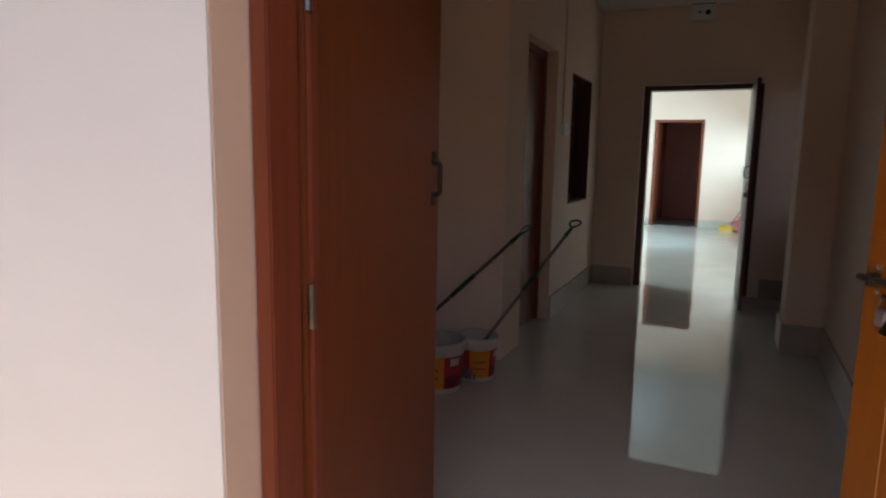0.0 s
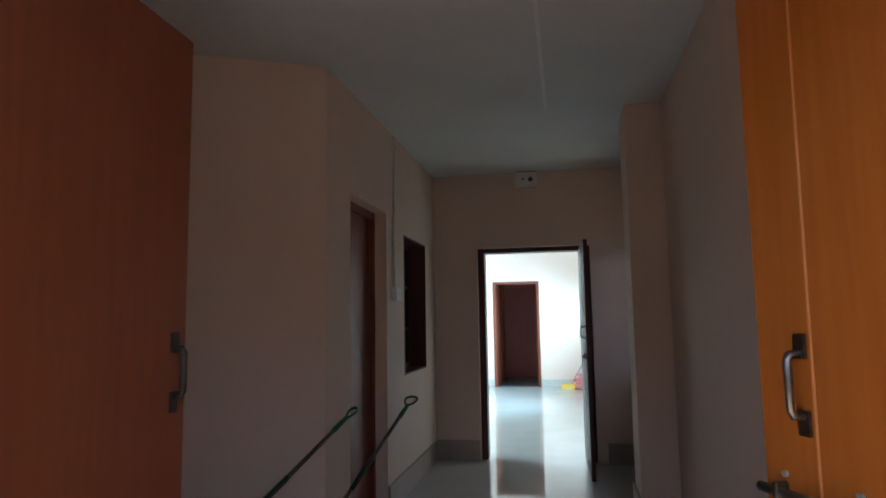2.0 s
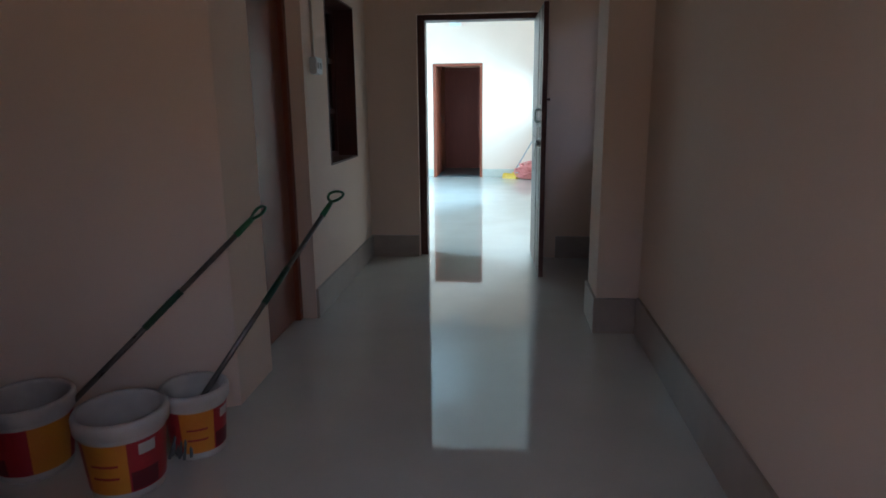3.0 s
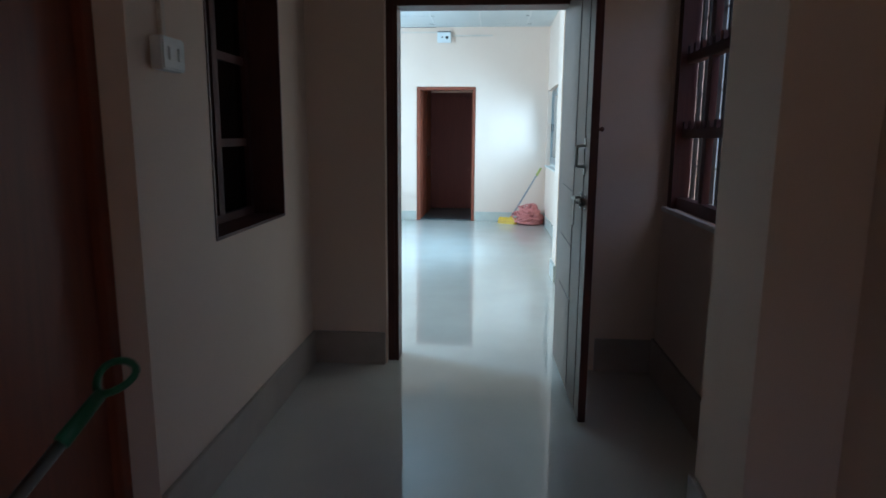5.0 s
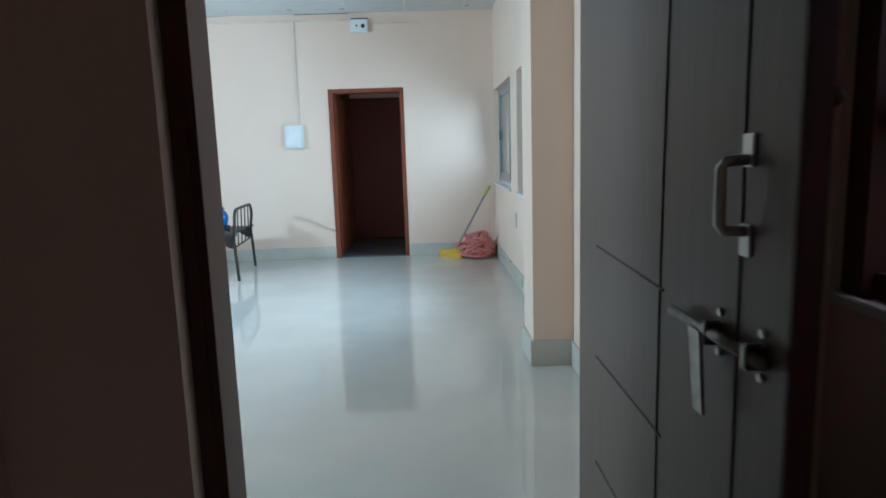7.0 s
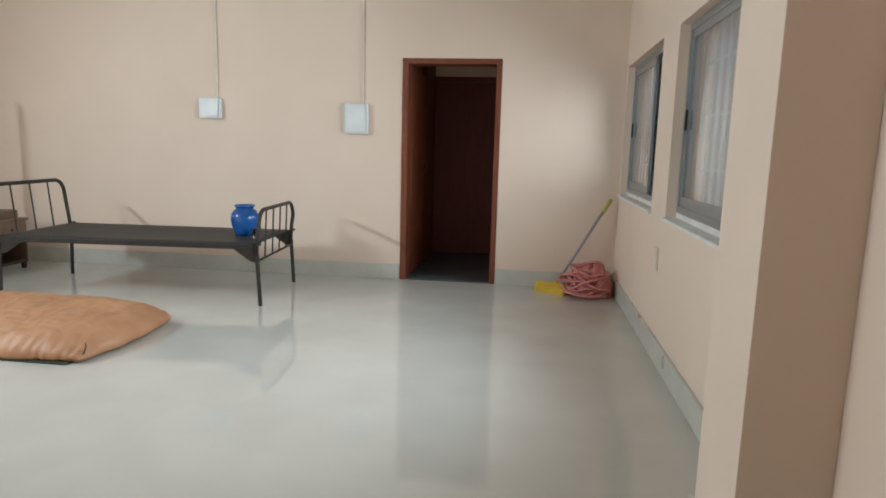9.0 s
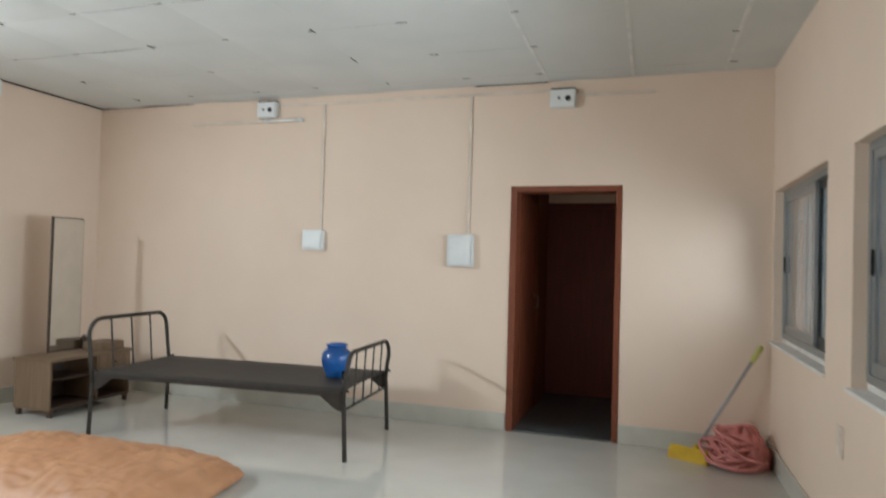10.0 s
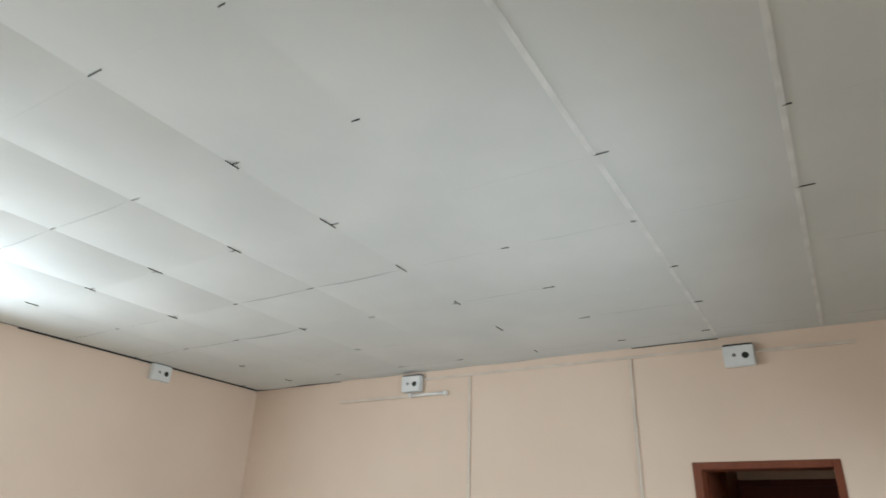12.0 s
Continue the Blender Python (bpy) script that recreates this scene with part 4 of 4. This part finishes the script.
# ---------------------------------------------------------------- folded quilt on the floor
def quilt():
    x0, x1, y0, y1, h = -3.15, -1.235, 7.94, 9.0, 0.19
    ob = empty("quilt_bundle", ((x0 + x1) / 2, (y0 + y1) / 2, 0))
    tagged(ob, "plump wrinkled peach satin mattress on the floor", "mattress")
    a, b = (x1 - x0) / 2, (y1 - y0) / 2
    bm = bmesh.new()
    nu, nv = 110, 60
    top, bot = [], []
    for i in range(nu + 1):
        rt, rb_ = [], []
        for j in range(nv + 1):
            u, v = -1 + 2 * i / nu, -1 + 2 * j / nv
            su, sv = math.copysign(abs(u) ** 0.8, u), math.copysign(abs(v) ** 0.8, v)
            pin = 1 - 0.085 * (1 - abs(su)) * 0 - 0.07 * (sv * sv) * (su * su)
            fall = (1 - abs(su) ** 5.0) ** 0.55 * (1 - abs(sv) ** 3.2) ** 0.6
            p = Vector((su * 3, sv * 2, 0))
            wr = noise.noise(p * 1.3) * 0.022 + noise.noise(Vector((p.x * 7 + 4, p.y * 2.2, 1))) * 0.018 + (0.5 - abs(noise.noise(Vector((p.x * 2.2 + p.y, p.y * 4 - p.x, 5))))) * 0.02
            edge = (abs(sv) ** 6) * noise.noise(Vector((p.x * 9, 7, 3))) * 0.02
            crease = max(0.0, 1 - 8 * abs(noise.noise(Vector((p.x * 0.9 + p.y * 0.7, p.y * 1.5 - p.x * 0.3, 21))))) + 0.7 * max(0.0, 1 - 8 * abs(noise.noise(Vector((p.x * 1.6 - p.y * 0.6, p.y * 1.9, 33)))))
            pk = max(0.0, -sv - 0.5) * 2.0 * (0.35 + abs(noise.noise(Vector((p.x * 1.1, 2, 8)))) * 1.8)
            fold = noise.noise(Vector((p.x * 8.5 + 0.6 * p.y, p.y * 0.9, 11))) * pk
            zz = (fold * 0.045 - crease * 0.014) * fall + 0.035 + h * fall * (0.92 + 0.8 * wr) + wr * 0.65 * fall + edge
            xo = a * su * (pin + 0.02 * noise.noise(Vector((p.y * 2, 3, 0))))
            yo = 0.022 * fold + b * sv * (pin + 0.03 * noise.noise(Vector((p.x * 1.6, 9, 0))))
            rt.append(bm.verts.new((xo, yo, max(0.02, zz))))
            rb_.append(bm.verts.new((xo * 0.985, yo * 0.975, 0.014)))
        top.append(rt)
        bot.append(rb_)
    for i in range(nu):
        for j in range(nv):
            bm.faces.new((top[i][j], top[i + 1][j], top[i + 1][j + 1], top[i][j + 1]))
            bm.faces.new((bot[i][j + 1], bot[i + 1][j + 1], bot[i + 1][j], bot[i][j]))
    for i in range(nu):
        bm.faces.new((bot[i][0], bot[i + 1][0], top[i + 1][0], top[i][0]))
        bm.faces.new((top[i][nv], top[i + 1][nv], bot[i + 1][nv], bot[i][nv]))
    for j in range(nv):
        bm.faces.new((top[0][j], top[0][j + 1], bot[0][j + 1], bot[0][j]))
        bm.faces.new((bot[nu][j], bot[nu][j + 1], top[nu][j + 1], top[nu][j]))
    part("cover", bm, M_QUILT, ob, "wrinkled peach satin cover", True)
    for k in range(1):
        y = -b * (0.85 - 0.18 * k)
        part("tie", tube([(a * (0.93 + 0.03 * k), y, 0.05), (a * (0.96 + 0.02 * k), y - 0.01, 0.10), (a * 0.95, y, 0.12)], 0.004, 6), M_MAT_GREEN, ob)
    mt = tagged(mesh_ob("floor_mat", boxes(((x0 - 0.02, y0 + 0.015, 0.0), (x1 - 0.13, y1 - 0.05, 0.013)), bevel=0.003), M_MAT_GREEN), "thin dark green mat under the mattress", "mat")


quilt()


# ---------------------------------------------------------------- broom, net heap
wp = empty("floor_wiper", (1.46, 10.58, 0.0))
tagged(wp, "yellow floor wiper with grey stick leaning in the corner", "floor wiper")
bm = bmesh.new()
sec = [(-0.05, 0.0), (0.05, 0.0), (0.052, 0.03), (0.028, 0.085), (-0.012, 0.10), (-0.045, 0.06)]
rows = []
for k, yy in enumerate((-0.15, -0.13, 0.13, 0.15)):
    sc = 0.75 if k in (0, 3) else 1.0
    rows.append([bm.verts.new((yy, p[0] * sc, p[1] * sc)) for p in sec])
for q, w in zip(rows, rows[1:]):
    for k in range(6):
        bm.faces.new((q[k], q[(k + 1) % 6], w[(k + 1) % 6], w[k]))
bm.faces.new(rows[0])
bm.faces.new(rows[-1][::-1])
hd = part("head", bm, M_YELLOW, wp, "yellow plastic wiper head")
hd.matrix_basis = pose(0.0, -0.03, 0.0, 0, 0, -25)
part("handle", tube([(0.04, 0.0, 0.07), (0.47, 0.13, 0.80)], 0.0125, 12), M_GREYTUBE, wp, "thin grey stick", True)
part("hand_grip", tube([(0.435, 0.12, 0.74), (0.505, 0.142, 0.86)], 0.018, 12), M_LIME, wp, "lime plastic grip", True)
part("socket", tube([(0.02, -0.006, 0.04), (0.06, 0.006, 0.11)], 0.02, 12), M_YELLOW, wp, "", True)


def net_heap():
    ob = empty("net_heap", (1.77, 10.50, 0))
    tagged(ob, "tangled heap of coiled pink plastic pipe in the corner", "hose heap")
    rng = random.Random(11)
    bm = bmesh.new()
    rings = []
    for a in range(9):
        t = a / 8
        rr, zz = math.cos(t * math.pi / 2) ** 0.7, math.sin(t * math.pi / 2)
        row = []
        for k in range(36):
            an = 2 * math.pi * k / 36
            d = 1 + 0.22 * noise.noise(Vector((math.cos(an) * 2.2, math.sin(an) * 2.2, t * 2.5))) + 0.1 * noise.noise(Vector((math.cos(an) * 7, math.sin(an) * 7, t * 6)))
            row.append(bm.verts.new((0.05 + 0.19 * rr * d * math.cos(an), 0.06 + 0.16 * rr * d * math.sin(an), 0.004 + 0.26 * zz * d)))
        rings.append(row)
    for q, w in zip(rings, rings[1:]):
        for k in range(36):
            bm.faces.new((q[k], q[(k + 1) % 36], w[(k + 1) % 36], w[k]))
    part("net", bm, M_PINK, ob, "crumpled pink netting", True)
    for k in range(22):
        r = rng.uniform(0.10, 0.21)
        ang, tilt = rng.uniform(0, 360), rng.uniform(5, 65)
        m = pose(rng.uniform(-0.07, 0.05), rng.uniform(-0.08, 0.07), 0, tilt * rng.choice((-1, 1)) * 0.6, tilt * rng.choice((-1, 1)) * 0.4, ang)
        pts = []
        for q in range(36):
            t = 2 * math.pi * q / 36
            p = m @ Vector((r * math.cos(t) * 1.1, r * math.sin(t) * 0.8, 0.01 * math.sin(3 * t + k)))
            pts.append(p)
        lowest = min(p.z for p in pts)
        lift = 0.014 - lowest + 0.026 * (k // 4)
        pts = [Vector((max(-0.27, min(0.235, p.x)), max(-0.26, min(0.26, p.y)), p.z + lift)) for p in pts]
        part("coil", tube(pts, 0.0095, 8, closed=True), M_PINK, ob, "", True)


net_heap()


# ---------------------------------------------------------------- dressing table with tall mirror
def dressing_table():
    x0, x1, y0, y1, h = -4.10, -3.69, 9.56, 10.44, 0.50
    ob = empty("dressing_table", (x0, y0, 0))
    tagged(ob, "low brown dressing table with open shelves and tall mirror", "dressing table")
    D, Wd = x1 - x0, y1 - y0
    part("top", boxes(((-0.01, -0.015, h - 0.025), (D + 0.015, Wd + 0.015, h)), bevel=0.003), M_UNIT, ob)
    part("side_panel", boxes(((0, 0, 0.06), (D, 0.02, h - 0.025)), bevel=0.002), M_UNIT, ob)
    part("side_panel", boxes(((0, Wd - 0.02, 0.06), (D, Wd, h - 0.025)), bevel=0.002), M_UNIT, ob)
    part("back_panel", boxes(((0.0, 0.02, 0.06), (0.012, Wd - 0.02, h - 0.025))), M_UNIT_DARK, ob)
    part("bottom", boxes(((0.012, 0.02, 0.06), (D, Wd - 0.02, 0.085))), M_UNIT_DARK, ob)
    part("shelf", boxes(((0.012, 0.02, 0.30), (D - 0.05, Wd * 0.55, 0.318))), M_UNIT_DARK, ob)
    part("divider", boxes(((0.012, Wd * 0.55, 0.085), (D, Wd * 0.55 + 0.018, h - 0.025))), M_UNIT, ob)
    d = part("drawer", boxes(((0.03, Wd * 0.55 + 0.02, 0.33), (D + 0.006, Wd - 0.022, h - 0.03)), bevel=0.003), M_UNIT, ob)
    part("knob", lathe([(0.006, 0), (0.006, 0.012), (0.012, 0.02), (0.004, 0.026)], 12), M_IRON, d).matrix_basis = pose(D + 0.006, Wd * 0.77, 0.40, 0, 90, 0)
    for xx in (0.03, D - 0.03):
        for yy in (0.03, Wd - 0.03):
            part("foot", boxes(((xx - 0.018, yy - 0.018, 0), (xx + 0.018, yy + 0.018, 0.06)), bevel=0.002), M_UNIT_DARK, ob)
    mh = 1.75
    m = part("mirror_back", boxes(((0.02, 0.28, h), (0.045, 0.62, mh)), bevel=0.003), M_UNIT_DARK, ob, "dark wooden mirror backing")
    part("mirror_glass", boxes(((0.0455, 0.29, h + 0.01), (0.050, 0.61, mh - 0.01))), M_MIRROR, m, "tall narrow mirror glass")
    bm = bmesh.new()
    q = [(0.63, 0), (0.80, 0), (0.76, 0.05), (0.71, 0.07), (0.68, 0.13), (0.64, 0.10)]
    va = [bm.verts.new((0.02, p[0], h + p[1])) for p in q]
    vb = [bm.verts.new((0.045, p[0], h + p[1])) for p in q]
    bm.faces.new(va)
    bm.faces.new(vb[::-1])
    for k in range(6):
        bm.faces.new((va[k], va[(k + 1) % 6], vb[(k + 1) % 6], vb[k]))
    part("carved_bracket", bm, M_UNIT_DARK, ob, "dark carved bracket beside the mirror")
    part("tray", boxes(((0.1, 0.6, h), (0.34, 0.87, h + 0.075)), bevel=0.006), M_UNIT, ob)


dressing_table()
